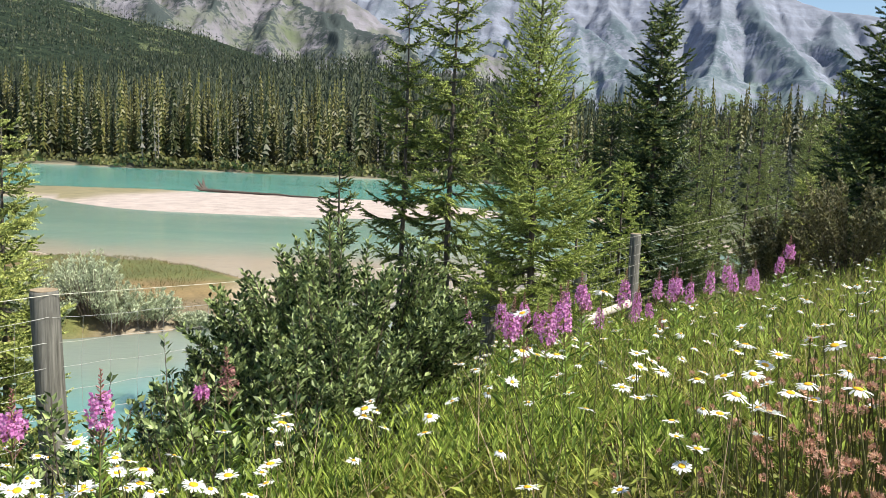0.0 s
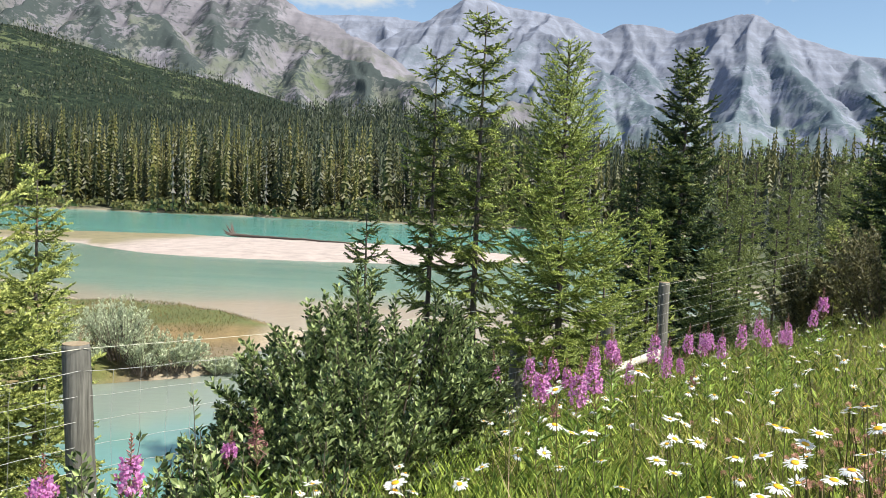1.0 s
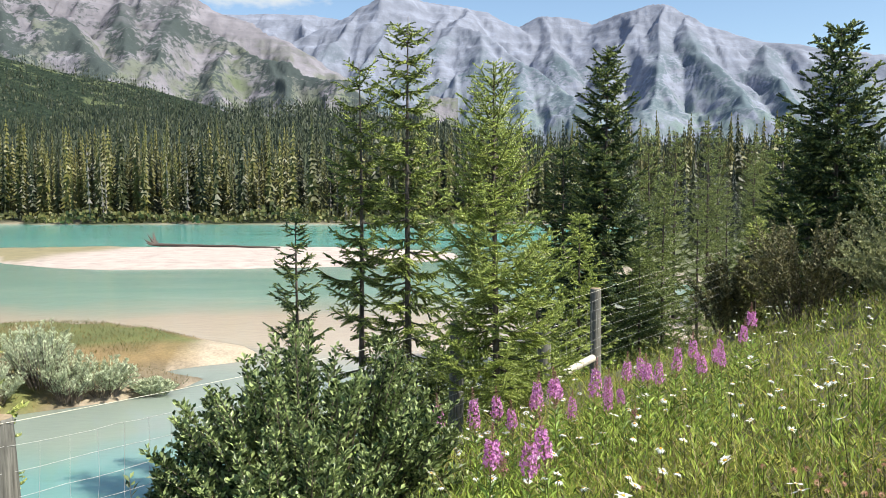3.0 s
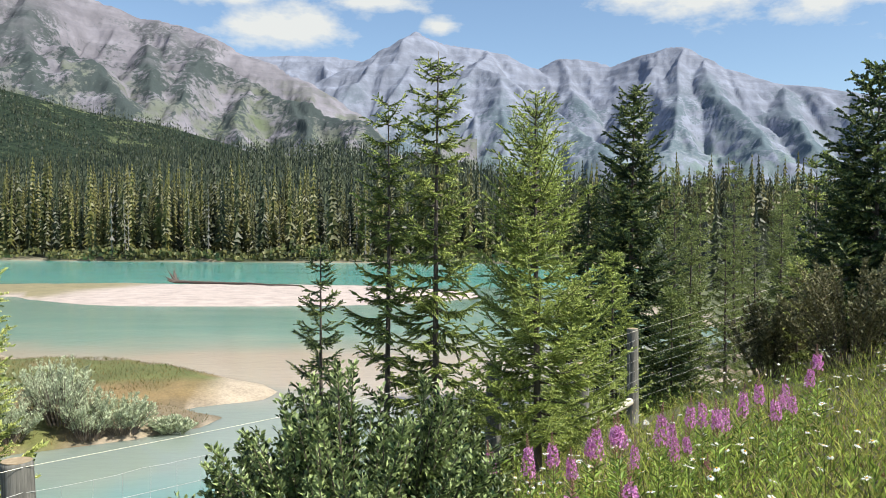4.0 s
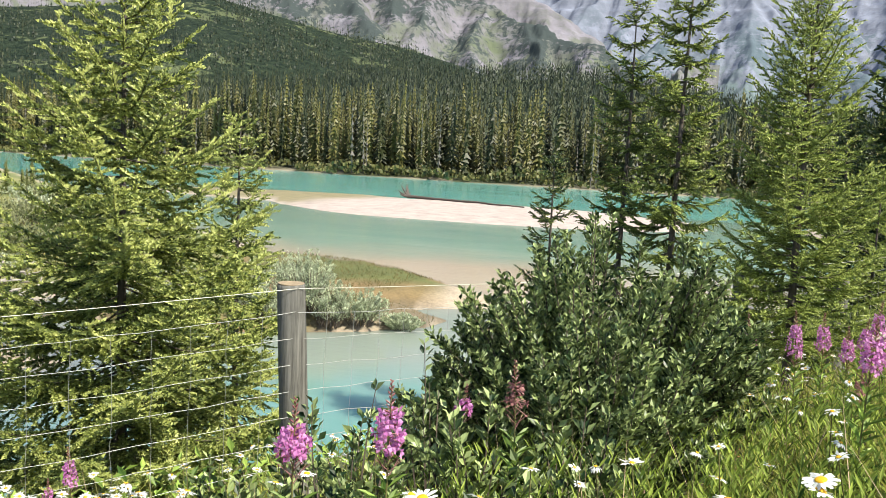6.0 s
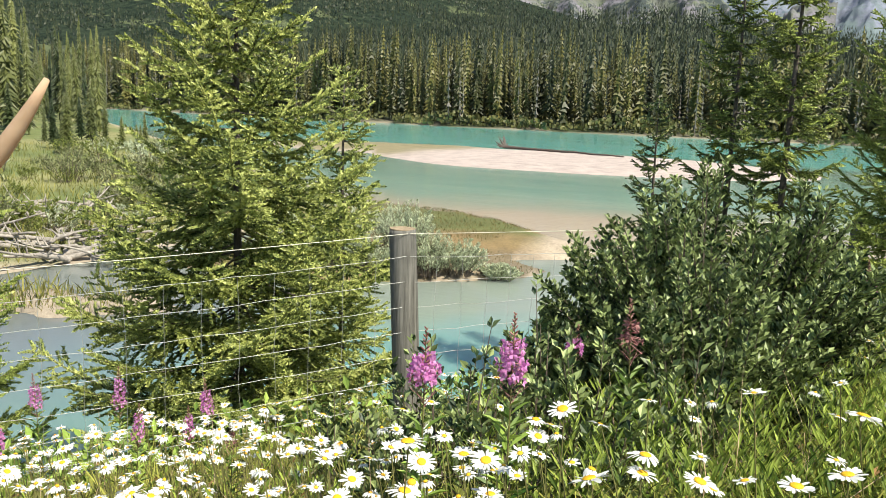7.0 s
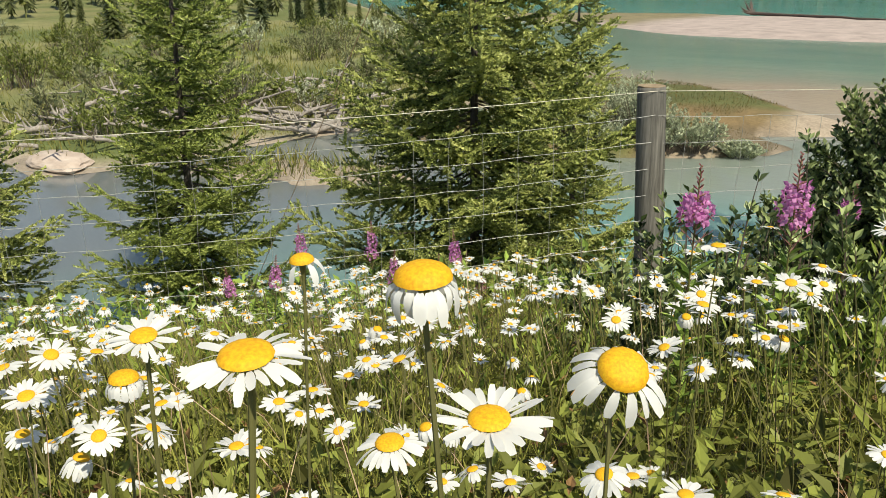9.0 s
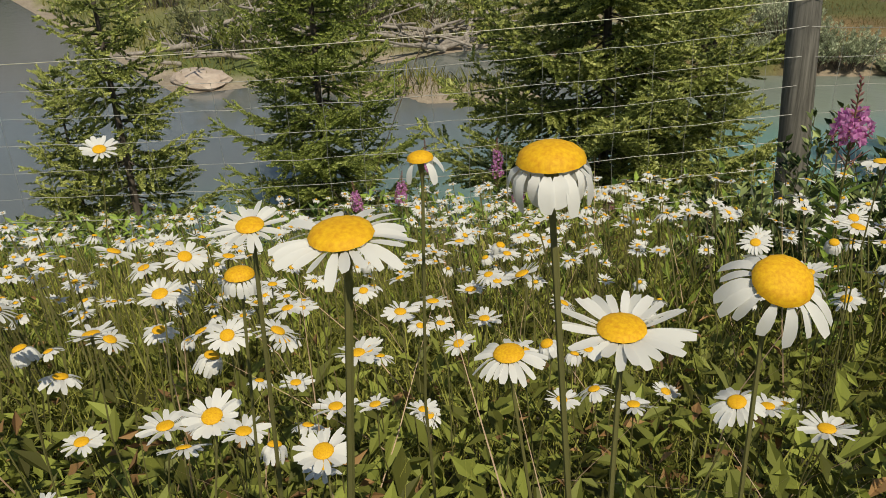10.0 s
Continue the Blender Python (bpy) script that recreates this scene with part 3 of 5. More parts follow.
def wooded_material():
    """Dense dark woods seen from afar, with a few pale green clearings."""
    m, tree, bsdf = shader("wooded_hillside")
    vec = place_of(tree)
    crowns = noise_tex(tree, vec, 0.12, 3, 0.7)
    woods = ramp(tree, crowns, [(0.35, (0.012, 0.020, 0.015)), (0.65, (0.036, 0.050, 0.032))])
    open_ground = span(tree, calc(tree, "ADD", noise_tex(tree, place_of(tree, (0.016, 0.016, 0.007)), 1.0, 4, 0.65), calc(tree, "MULTIPLY", crowns, 0.12)), 0.635, 0.70)
    link(tree, mix(tree, open_ground, woods, (0.10, 0.118, 0.062)), bsdf.inputs["Base Color"])
    bsdf.inputs["Roughness"].default_value = 0.95
    bsdf.inputs["Specular IOR Level"].default_value = 0.05
    bump(tree, bsdf, crowns, 0.8, 8)
    return m


M_ROCK_HILL = wooded_material()

massif("mountain_west",
       [[(-95, 9, 3000), (-60, 12.4, 3000), (-46, 14, 3000), (-36, 15.3, 3050), (-31, 15.9, 3050), (-27, 15.4, 3050), (-24.5, 15.0, 3000), (-23, 14.6, 3000), (-21.5, 14.4, 2950), (-18.6, 13.8, 2900), (-16.7, 12.9, 2850), (-14.7, 12.4, 2850), (-13.1, 11.5, 2800), (-10.7, 10.45, 2750), (-9.1, 9.4, 2700), (-7.4, 7.6, 2650), (-4, 5, 2600)]],
       [[(-28.5, 15.3, 3040), (-29.5, 13.9, 2750), (-32, 12.3, 2620), (-35, 10.4, 2420), (-37, 8.8, 2300)],
        [(-29.5, 13.9, 2750), (-27.6, 12.5, 2620), (-25.8, 10.8, 2420), (-24.0, 8.6, 2220), (-23.2, 7, 2100)],
        [(-29.5, 13.9, 2750), (-29.6, 11.8, 2520), (-29.2, 9.5, 2300)],
        [(-36, 15.2, 3040), (-36.5, 12.8, 2700), (-38.5, 10, 2400)],
        [(-23, 14.3, 2960), (-21.2, 13.7, 2860), (-20, 13.1, 2760), (-18.9, 12.3, 2660), (-20.0, 10.5, 2480), (-21.0, 8.5, 2280), (-21.4, 7, 2150)],
        [(-18.9, 12.3, 2660), (-16.2, 11.2, 2600), (-13.1, 9.7, 2450), (-10.5, 8.9, 2380), (-8.3, 7.9, 2260), (-6.0, 6.3, 2150)],
        [(-16.2, 11.2, 2600), (-16.6, 9.3, 2420), (-16.9, 7.3, 2230)],
        [(-13.1, 9.7, 2450), (-12.9, 8.1, 2260), (-13.2, 6.4, 2100)],
        [(-22.4, 13.8, 2900), (-22.6, 11.6, 2600), (-22.3, 9.6, 2400)],
        [(-48, 14, 3000), (-50, 11.5, 2600), (-53, 8, 2300)], [(-62, 12.2, 3000), (-66, 9, 2500)]],
       1750, 3500, np.concatenate([np.arange(-95, -44, 1.0), np.arange(-44, 0.1, 0.11)]), 130, 11, M_ROCK_W, "massive grey limestone mountain with scree gullies and green lower slopes", 1.0)
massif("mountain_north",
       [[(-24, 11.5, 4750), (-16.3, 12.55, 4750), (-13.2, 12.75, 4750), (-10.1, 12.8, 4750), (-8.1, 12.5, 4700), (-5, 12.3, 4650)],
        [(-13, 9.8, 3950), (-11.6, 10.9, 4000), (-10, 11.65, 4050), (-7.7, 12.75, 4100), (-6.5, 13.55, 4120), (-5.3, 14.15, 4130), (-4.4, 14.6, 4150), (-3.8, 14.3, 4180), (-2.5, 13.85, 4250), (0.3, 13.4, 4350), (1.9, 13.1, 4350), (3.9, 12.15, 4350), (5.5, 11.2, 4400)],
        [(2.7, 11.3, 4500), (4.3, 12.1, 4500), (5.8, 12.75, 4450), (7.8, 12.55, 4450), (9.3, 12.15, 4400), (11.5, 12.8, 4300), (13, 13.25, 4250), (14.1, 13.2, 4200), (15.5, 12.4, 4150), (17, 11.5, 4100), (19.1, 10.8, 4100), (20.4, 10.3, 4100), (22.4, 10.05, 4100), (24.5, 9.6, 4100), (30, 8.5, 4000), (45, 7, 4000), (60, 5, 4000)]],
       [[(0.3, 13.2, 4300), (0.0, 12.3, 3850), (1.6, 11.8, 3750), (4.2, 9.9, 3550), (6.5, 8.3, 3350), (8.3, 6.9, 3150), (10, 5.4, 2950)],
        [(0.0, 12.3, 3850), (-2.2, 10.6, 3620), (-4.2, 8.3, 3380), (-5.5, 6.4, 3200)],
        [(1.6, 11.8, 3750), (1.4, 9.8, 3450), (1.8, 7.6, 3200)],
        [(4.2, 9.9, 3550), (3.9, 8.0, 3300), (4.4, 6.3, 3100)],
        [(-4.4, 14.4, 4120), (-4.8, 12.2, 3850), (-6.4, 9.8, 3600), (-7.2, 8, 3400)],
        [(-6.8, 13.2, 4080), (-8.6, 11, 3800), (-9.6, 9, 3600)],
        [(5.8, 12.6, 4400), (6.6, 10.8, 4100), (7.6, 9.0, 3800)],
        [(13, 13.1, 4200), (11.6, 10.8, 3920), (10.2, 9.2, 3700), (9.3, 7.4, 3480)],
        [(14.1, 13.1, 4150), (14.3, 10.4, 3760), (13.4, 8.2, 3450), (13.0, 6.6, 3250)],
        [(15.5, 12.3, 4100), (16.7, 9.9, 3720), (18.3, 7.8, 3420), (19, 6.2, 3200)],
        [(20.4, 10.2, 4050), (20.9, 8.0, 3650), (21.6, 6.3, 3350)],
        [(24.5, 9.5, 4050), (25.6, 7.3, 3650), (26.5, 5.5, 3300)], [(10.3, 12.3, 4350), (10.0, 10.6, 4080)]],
       2500, 4880, np.concatenate([np.arange(-24, 29, 0.11), np.arange(29, 60.5, 1.0)]), 150, 23, M_ROCK_N, "distant row of limestone peaks tinted a pale haze blue", 0.95, 0.75)

HILL_AZ, HILL_EL = (-95, -60, -46, -39, -36, -34, -30, -26, -21, -17.5, -13, -3, 5), (5, 6.6, 8.2, 9.2, 10.2, 10.2, 9.4, 8.6, 7.9, 7.0, 5.6, 3.5, 2.5)


def hill_height(x, y, A, R):
    """A rounded foothill from 560 m out to its crest at 1300 m."""
    u = np.clip((R - 560) / 740, 0, 1.6)
    top = 1300 * np.tan(np.radians(np.interp(A, HILL_AZ, HILL_EL)))
    lump = (fbm(x / 260, y / 260, 4, 37) - 0.5) * 50 * np.sin(np.pi * np.clip(u, 0, 1))
    return np.where(u <= 1, top * u ** 1.1, top * (1 - (u - 1) * 1.2)) + lump


polar_sheet("hillside", np.arange(-95, 5.1, 0.4), np.linspace(560, 1750, 100), hill_height, M_ROCK_HILL, "dark forested foothill with pale green clearings")


# ---- conifers ----
def far_conifer(rng, rows, per_row, width=0.13):
    """A simple conifer one unit tall: ragged skirts of boughs round a thin stem."""
    v, f = [], []
    low = rng.uniform(0.05, 0.24)
    for i in range(rows):
        u = low + (0.985 - low) * (i / (rows - 1)) ** 0.92
        reach = width * (1 - u) ** 0.7 * (0.7 + 0.55 * rng.random()) + 0.005
        b, turn = len(v), rng.random() * 6.283
        v.append((0, 0, u + 0.5 / rows + 0.01))
        ring = 2 * per_row
        for k in range(ring):
            a = turn + 2 * math.pi * (k + rng.uniform(-0.3, 0.3)) / ring
            l = reach * (rng.uniform(0.8, 1.35) if k % 2 else rng.uniform(0.25, 0.6))
            v.append((l * math.cos(a), l * math.sin(a), u - l * rng.uniform(0.35, 0.8)))
        f += [(b, b + 1 + k, b + 1 + (k + 1) % ring) for k in range(ring)]
    b = len(v)
    v += [(0.008, 0, 0), (-0.004, 0.007, 0), (-0.004, -0.007, 0), (0, 0, 1.0)]
    f += [(b, b + 1, b + 3), (b + 1, b + 2, b + 3), (b + 2, b, b + 3)]
    return np.array(v), np.array(f)


def stand(name, spots, heights, kinds, material, label, seed, thin=1.0):
    """Many simple conifers in one object."""
    rng = np.random.default_rng(seed)
    pile, tones = Pile(), []
    tone = rng.random(len(spots))
    pick = rng.integers(0, len(kinds), len(spots))
    spin = rng.random(len(spots)) * 6.283
    girth = heights * (0.75 + 0.5 * rng.random(len(spots))) * thin
    lean = rng.normal(0, 0.02, (len(spots), 2))
    for k, (v, f) in enumerate(kinds):
        w = pick == k
        c, s, g, h = np.cos(spin[w]), np.sin(spin[w]), girth[w], heights[w]
        z = np.zeros(w.sum())
        m = np.stack([np.stack([c * g, -s * g, lean[w, 0] * h, spots[w, 0]], -1), np.stack([s * g, c * g, lean[w, 1] * h, spots[w, 1]], -1), np.stack([z, z, h, spots[w, 2]], -1)], 1)
        pile.many(v, f, m)
        tones.append(np.repeat(tone[w], len(v)))
    v, f = pile.arrays()
    ob = part_np(name, v, f, material)
    ob.data.attributes.new("tone", "FLOAT", "POINT").data.foreach_set("value", np.concatenate(tones).astype(np.float32))
    return tagged(ob, label, "forest", kind="stuff")


rng = np.random.default_rng(5)
KIND_FRONT = [far_conifer(random.Random(k), 21, 4, 0.072) for k in range(9)]
KIND_MID = [far_conifer(random.Random(20 + k), 10, 3, 0.065) for k in range(5)]
KIND_CLOSE = [far_conifer(random.Random(80 + k), 42, 6, 0.10) for k in range(4)]
KIND_FAR = [far_conifer(random.Random(40 + k), 5, 2, 0.085) for k in range(4)]

KIND_TINY = [far_conifer(random.Random(70 + k), 3, 2, 0.11) for k in range(3)]


def scatter(n, lo, hi, near, far, seed, keep):
    r = np.random.default_rng(seed)
    a = np.radians(lo + (hi - lo) * r.random(n))
    d = np.sqrt(near**2 + (far**2 - near**2) * r.random(n))
    x, y = d * np.sin(a), d * np.cos(a)
    k = keep(x, y)
    x, y = x[k], y[k]
    return np.stack([x, y, land(x, y) - 0.1], -1)


def band(n, lo, hi, d0, d1, seed):
    """Spots behind the far shore, between two depths."""
    r = np.random.default_rng(seed)
    x = lo + (hi - lo) * r.random(n)
    y = far_shore(x) + d0 + (d1 - d0) * r.random(n)
    return np.stack([x, y, land(x, y) - 0.1], -1)


spots = band(1250, -330, 170, 4, 34, 1)
stand("riverside_forest", spots, 15 + 14 * rng.random(len(spots)) ** 1.1, KIND_FRONT, M_FOREST, "dense tall spruce and pine forest lining the far river bank", 2)
spots = band(1500, -400, 240, 24, 95, 3)
stand("valley_forest", spots, 13 + 10 * rng.random(len(spots)), KIND_MID, M_FOREST, "dark green conifer forest behind the river bank", 4)
spots = scatter(9500, -72, 36, 300, 820, 7, lambda x, y: y - far_shore(x) > 90)
stand("slope_forest", spots, 16 + 8 * rng.random(len(spots)), KIND_FAR, M_FOREST_FAR, "distant conifer forest rising over the valley floor", 8)
spots = band(70, -330, 170, 2, 14, 11)
dead = [far_conifer(random.Random(60 + k), 9, 3, 0.035) for k in range(3)]
stand("dead_conifers", spots, 12 + 9 * rng.random(len(spots)), dead, M_DEADWOOD, "bare grey dead conifer stems at the forest edge", 12)


def bank_shrubs():
    """Low green thickets along the far water's edge."""
    r = np.random.default_rng(17)
    n = 9000
    x = -330 + 500 * r.random(n)
    y = far_shore(x) + 0.5 + 7 * r.random(n) ** 1.5
    thick = fbm(x / 9, y / 6, 3, 18)
    k = thick > 0.42
    x, y, thick = x[k], y[k], thick[k]
    z = land(x, y) + r.random(len(x)) * (0.5 + 2.6 * (thick - 0.40) / 0.3)
    a = r.random(len(x)) * 6.283
    pile = Pile()
    pile.many(np.array([(-0.5, 0, 0), (0.5, 0, 0), (0.3, 0.5, 0.6), (-0.4, 0.6, 0.5)]), np.array([(0, 1, 2), (0, 2, 3)]), frames_for(np.stack([x, y, z], -1), np.stack([np.cos(a), np.sin(a), r.random(len(x)) * 1.5], -1), 0.5 + 0.8 * r.random(len(x))))
    tagged(part_np("bank_thicket", *pile.arrays(), M_BANK), "low yellow-green thicket along the far river bank", "shrubs", kind="stuff")


bank_shrubs()


def hill_woods():
    r = np.random.default_rng(91)
    n = 17000
    a, u = -80 + 78 * r.random(n), 0.05 + 0.95 * r.random(n) ** 0.8
    d = 560 + 740 * u
    x, y = d * np.sin(np.radians(a)), d * np.cos(np.radians(a))
    clear = fbm(x / 60, y / 60, 3, 77) < 0.50 + 0.05
    x, y, a, d = x[clear], y[clear], a[clear], d[clear]
    z = hill_height(x, y, a, d) - 1.0
    stand("hillside_forest", np.stack([x, y, z], -1), 11 + 7 * r.random(len(x)), KIND_TINY, M_FOREST_FAR, "dark conifers scattered over the foothill", 92, 1.2)


hill_woods()

# ---- spruces near the fence ----
def shoot(needles, rng, width):
    """A spruce shoot one unit long along y, set all round with needles."""
    v, f = [], []
    for k in range(needles):
        t, a = (k + 0.5) / needles, k * 2.4 + rng.random()
        l = 0.30 * (1.0 - 0.35 * t)
        out = np.array((math.cos(a), 0.0, 0.75 * math.sin(a) + 0.25))
        side = np.array((-math.sin(a), 0, math.cos(a))) * width
        b = np.array((0, t, 0))
        tip = b + out * l * 0.72 + np.array((0, l * 0.7, 0))
        n = len(v)
        v += [b - side, b + side, tip]
        f.append((n, n + 1, n + 2))
    return np.array(v), np.array(f)


def spruce_parts(h, reach, seed, boughs, size, needles=13, width=0.11, twigs=2.2, bare=0.05, top_power=0.8, thick=0.010, spread=0.85, gaps=0.0, droop=0.28, lift=0.6):
    """Trunk with boughs, and crown of needled shoots, for a spruce h tall standing at the origin."""
    rng = random.Random(seed)
    wood, crown = Pile(), Pile()
    bend = [rng.uniform(-0.012, 0.012) * h for _ in range(4)]

    def axis(u):
        return np.array((bend[0] * math.sin(2.5 * u) + bend[2] * u * u, bend[1] * math.sin(2.1 * u + 0.5) + bend[3] * u * u, u * h))

    us = np.linspace(0, 1, 14)
    wood.add(*tube([axis(u) for u in us], thick * h * (1 - us) ** 0.85 + 0.004, 9))
    at, along, sizes, outer = [], [], [], []
    for i in range(boughs):
        tier = (i // 6 + 0.5 + rng.gauss(0, 0.16)) * 6 / boughs if rng.random() < 0.8 else (i + rng.random()) / boughs
        u = bare + (0.985 - bare) * min(max(tier, 0.0), 1.0) ** 0.93
        if rng.random() < gaps * (1 - u):
            continue
        az = i * 2.39996 + rng.uniform(-0.4, 0.4)
        l = reach * ((1 - u) ** top_power) * rng.uniform(0.62, 1.18) + 0.035 * h * 0.5 * (1 - u) + 0.02 * h
        out = np.array((math.cos(az), math.sin(az), 0.0))
        rise = lift * u**1.5 - droop * (1 - u) + rng.uniform(-0.1, 0.12)
        tipup = 0.30 * (1 - u) + 0.05
        start = axis(u)
        n = max(4, int(l / size * twigs))
        ss = np.linspace(0, 1, n)
        pts = np.array([start + out * l * s + np.array((0, 0, l * (rise * s + tipup * s * s - 0.10 * math.sin(3.1 * s)))) for s in ss])
        w = slice(None, None, max(1, n // 6))
        wood.add(*tube(pts[w], thick * h * 0.24 * (1 - 0.9 * ss[w]) * (0.5 + 0.5 * l / reach) + 0.0015, 3, False))
        side = np.array((-out[1], out[0], 0.0))
        for k in range(1, n):
            d = unit(pts[k] - pts[k - 1])
            if ss[k] > 0.22:
                at.append(pts[k - 1]), along.append(d), sizes.append(size * rng.uniform(0.8, 1.15)), outer.append(ss[k] > 0.78)
            if ss[k] < 0.12:
                continue
            for sgn in (-1, 1):
                tl = l * 0.52 * spread * (1 - ss[k] * 0.82) * rng.uniform(0.55, 1.15)
                m = max(1, int(tl / (size * 0.5) + 0.5))
                turn = unit(d * 0.72 + sgn * side * 0.78 + np.array((0, 0, rng.uniform(-0.5, 0.18))))
                p = pts[k].copy()
                for q in range(m):
                    turn = unit(turn + np.array((rng.uniform(-0.12, 0.12), rng.uniform(-0.12, 0.12), rng.uniform(-0.16, 0.10))))
                    at.append(p.copy()), along.append(turn), sizes.append(size * rng.uniform(0.75, 1.15)), outer.append(q >= m - 2 and rng.random() < 0.42)
                    if q and rng.random() < 0.8:
                        at.append(p.copy()), along.append(unit(turn + sgn * rng.choice((-1, 1)) * d * 0.9)), sizes.append(size * 0.75), outer.append(rng.random() < 0.3)
                    p = p + turn * size * 0.5
    at, along, sizes, outer = np.array(at), np.array(along), np.array(sizes), np.array(outer)
    r2 = np.random.default_rng(seed)
    tips = Pile()
    pick = r2.integers(0, 3, len(at))
    for k in range(3):
        v, f = shoot(needles, random.Random(seed + k), width)
        for pile, some in ((crown, (pick == k) & ~outer), (tips, (pick == k) & outer)):
            pile.many(v, f, frames_for(at[some], along[some], sizes[some], r2.random(some.sum()) - 0.5))
    return wood.arrays(), crown.arrays(), tips.arrays()


def spruce(x, y, top, base=None, material=M_NEEDLE_MID, label="", **k):
    base = float(land(x, y)) - 0.05 if base is None else base
    wood, crown, tips = spruce_parts(top - base, **k)
    ob = new("spruce_tree")
    ob.location = (x, y, base)
    part_np("trunk", *wood, M_BARK, ob, "", True)
    part_np("crown", *crown, material, ob)
    part_np("young_growth", *tips, M_NEEDLE_TIP if material is M_NEEDLE_SUN else M_NEEDLE_TIP_MID if material in (M_NEEDLE_MID, M_NEEDLE_LIVELY) else M_NEEDLE_WOOD, ob, "fresh lighter needle tips")
    return tagged(ob, label, "tree", "spruces by the fence")


spruce(-5.2, 6.5, 6.75, material=M_NEEDLE_SUN, label="young spruce with sunlit yellow-green boughs behind the wire fence", reach=1.8, seed=3, boughs=150, size=0.155, needles=15, width=0.085, twigs=2.2, spread=0.85, top_power=0.85, gaps=0.05, droop=0.30)
spruce(-6.15, 9.9, 5.45, material=M_NEEDLE_SUN, label="slim small spruce with thin ragged boughs on the river bank", reach=0.6, seed=4, boughs=100, size=0.125, top_power=0.6, twigs=2.7, spread=1.15)
spruce(-10.1, 6.4, 6.3, material=M_NEEDLE_LIVELY, label="dense dark green spruce standing at the water's edge", reach=1.3, seed=5, boughs=150, size=0.18, needles=15, width=0.085, twigs=2.2, top_power=0.7, lift=0.4, spread=0.85)
spruce(-1.77, 13.83, 7.74, material=M_NEEDLE_MID, label="slender spruce with open gappy boughs before the river", reach=0.58, seed=6, boughs=112, size=0.12, gaps=0.38, spread=0.8, top_power=0.35, twigs=2.5, lift=0.30, droop=0.25, thick=0.0085)
spruce(-0.90, 13.21, 8.33, material=M_NEEDLE_MID, label="tall slender spruce with shaggy dark boughs before the river", reach=0.68, seed=7, boughs=144, size=0.13, gaps=0.12, top_power=0.5, twigs=2.4, spread=0.8, lift=0.30, droop=0.36, thick=0.009)
spruce(0.22, 7.27, 6.54, material=M_NEEDLE_LIVELY, label="full young spruce with bright green upswept boughs beside the fence", reach=0.70, seed=8, boughs=140, size=0.092, needles=15, width=0.07, bare=0.14, top_power=0.72, twigs=2.5, spread=0.75, gaps=0.1, droop=0.05, lift=1.0)
spruce(-3.13, 15.5, 5.34, material=M_NEEDLE_DARK, label="small dark spruce with open flat boughs above the shore", reach=0.80, seed=9, boughs=96, size=0.14, gaps=0.12, twigs=2.7, droop=0.12, lift=0.4, top_power=0.85)
spruce(1.77, 13.1, 5.25, material=M_NEEDLE_LIVELY, label="small bushy spruce growing against the fence brace", reach=0.55, seed=10, boughs=84, size=0.12, twigs=2.5)
spruce(1.02, 12.2, 4.95, material=M_NEEDLE_LIVELY, label="low broad spruce with bright green boughs behind the brace", reach=0.6, seed=17, boughs=60, size=0.12, twigs=2.5)
spruce(4.37, 25.45, 10.1, material=M_NEEDLE_DARK, label="tall dark narrow spruce beyond the fence corner", reach=1.55, seed=11, boughs=190, size=0.25, top_power=0.66, twigs=2.8, width=0.13, droop=0.35)
spruce(3.4, 27.1, 7.3, material=M_NEEDLE_DARK, label="dark spruce crowding against its taller neighbour", reach=1.2, seed=18, boughs=120, size=0.26, top_power=0.7, twigs=2.6, width=0.13)
spruce(6.36, 14.45, 8.38, material=M_NEEDLE_DARK, label="big dark spruce with heavy dense boughs on the road bank", reach=1.7, seed=12, boughs=130, size=0.20, top_power=0.80, width=0.12, gaps=0.05)
spruce(3.5, 16.6, 4.5, material=M_NEEDLE_WOOD, label="low young spruce with green boughs behind the wires", reach=0.9, seed=19, boughs=84, size=0.16, twigs=2.4)
spruce(-0.35, 9.3, 3.75, material=M_NEEDLE_WOOD, label="low dark young spruce on the bank behind the fence", reach=0.85, seed=20, boughs=70, size=0.12, bare=0.02, twigs=2.3)
spruce(0.5, 9.9, 3.7, material=M_NEEDLE_WOOD, label="low dark young spruce on the bank behind the fence", reach=0.85, seed=21, boughs=70, size=0.12, bare=0.02, twigs=2.3)
spruce(4.35, 12.6, 5.15, material=M_NEEDLE_SUN, label="small yellowish spruce among the willow scrub", reach=0.5, seed=13, boughs=46, size=0.11, gaps=0.3)
spruce(7.65, 19.87, 7.42, material=M_NEEDLE_MID, label="young spruce with a spiky top behind the road bank", reach=0.75, seed=14, boughs=70, size=0.17, gaps=0.1)
spruce(-9.0, 3.4, 5.3, material=M_NEEDLE_SUN, label="small sparse yellow-green spruce near the water", reach=0.85, seed=15, boughs=96, size=0.14, gaps=0.12)
spruce(-9.6, 3.0, 3.3, material=M_NEEDLE_SUN, label="small sparse yellow-green spruce near the water", reach=0.7, seed=16, boughs=64, size=0.13, gaps=0.12)


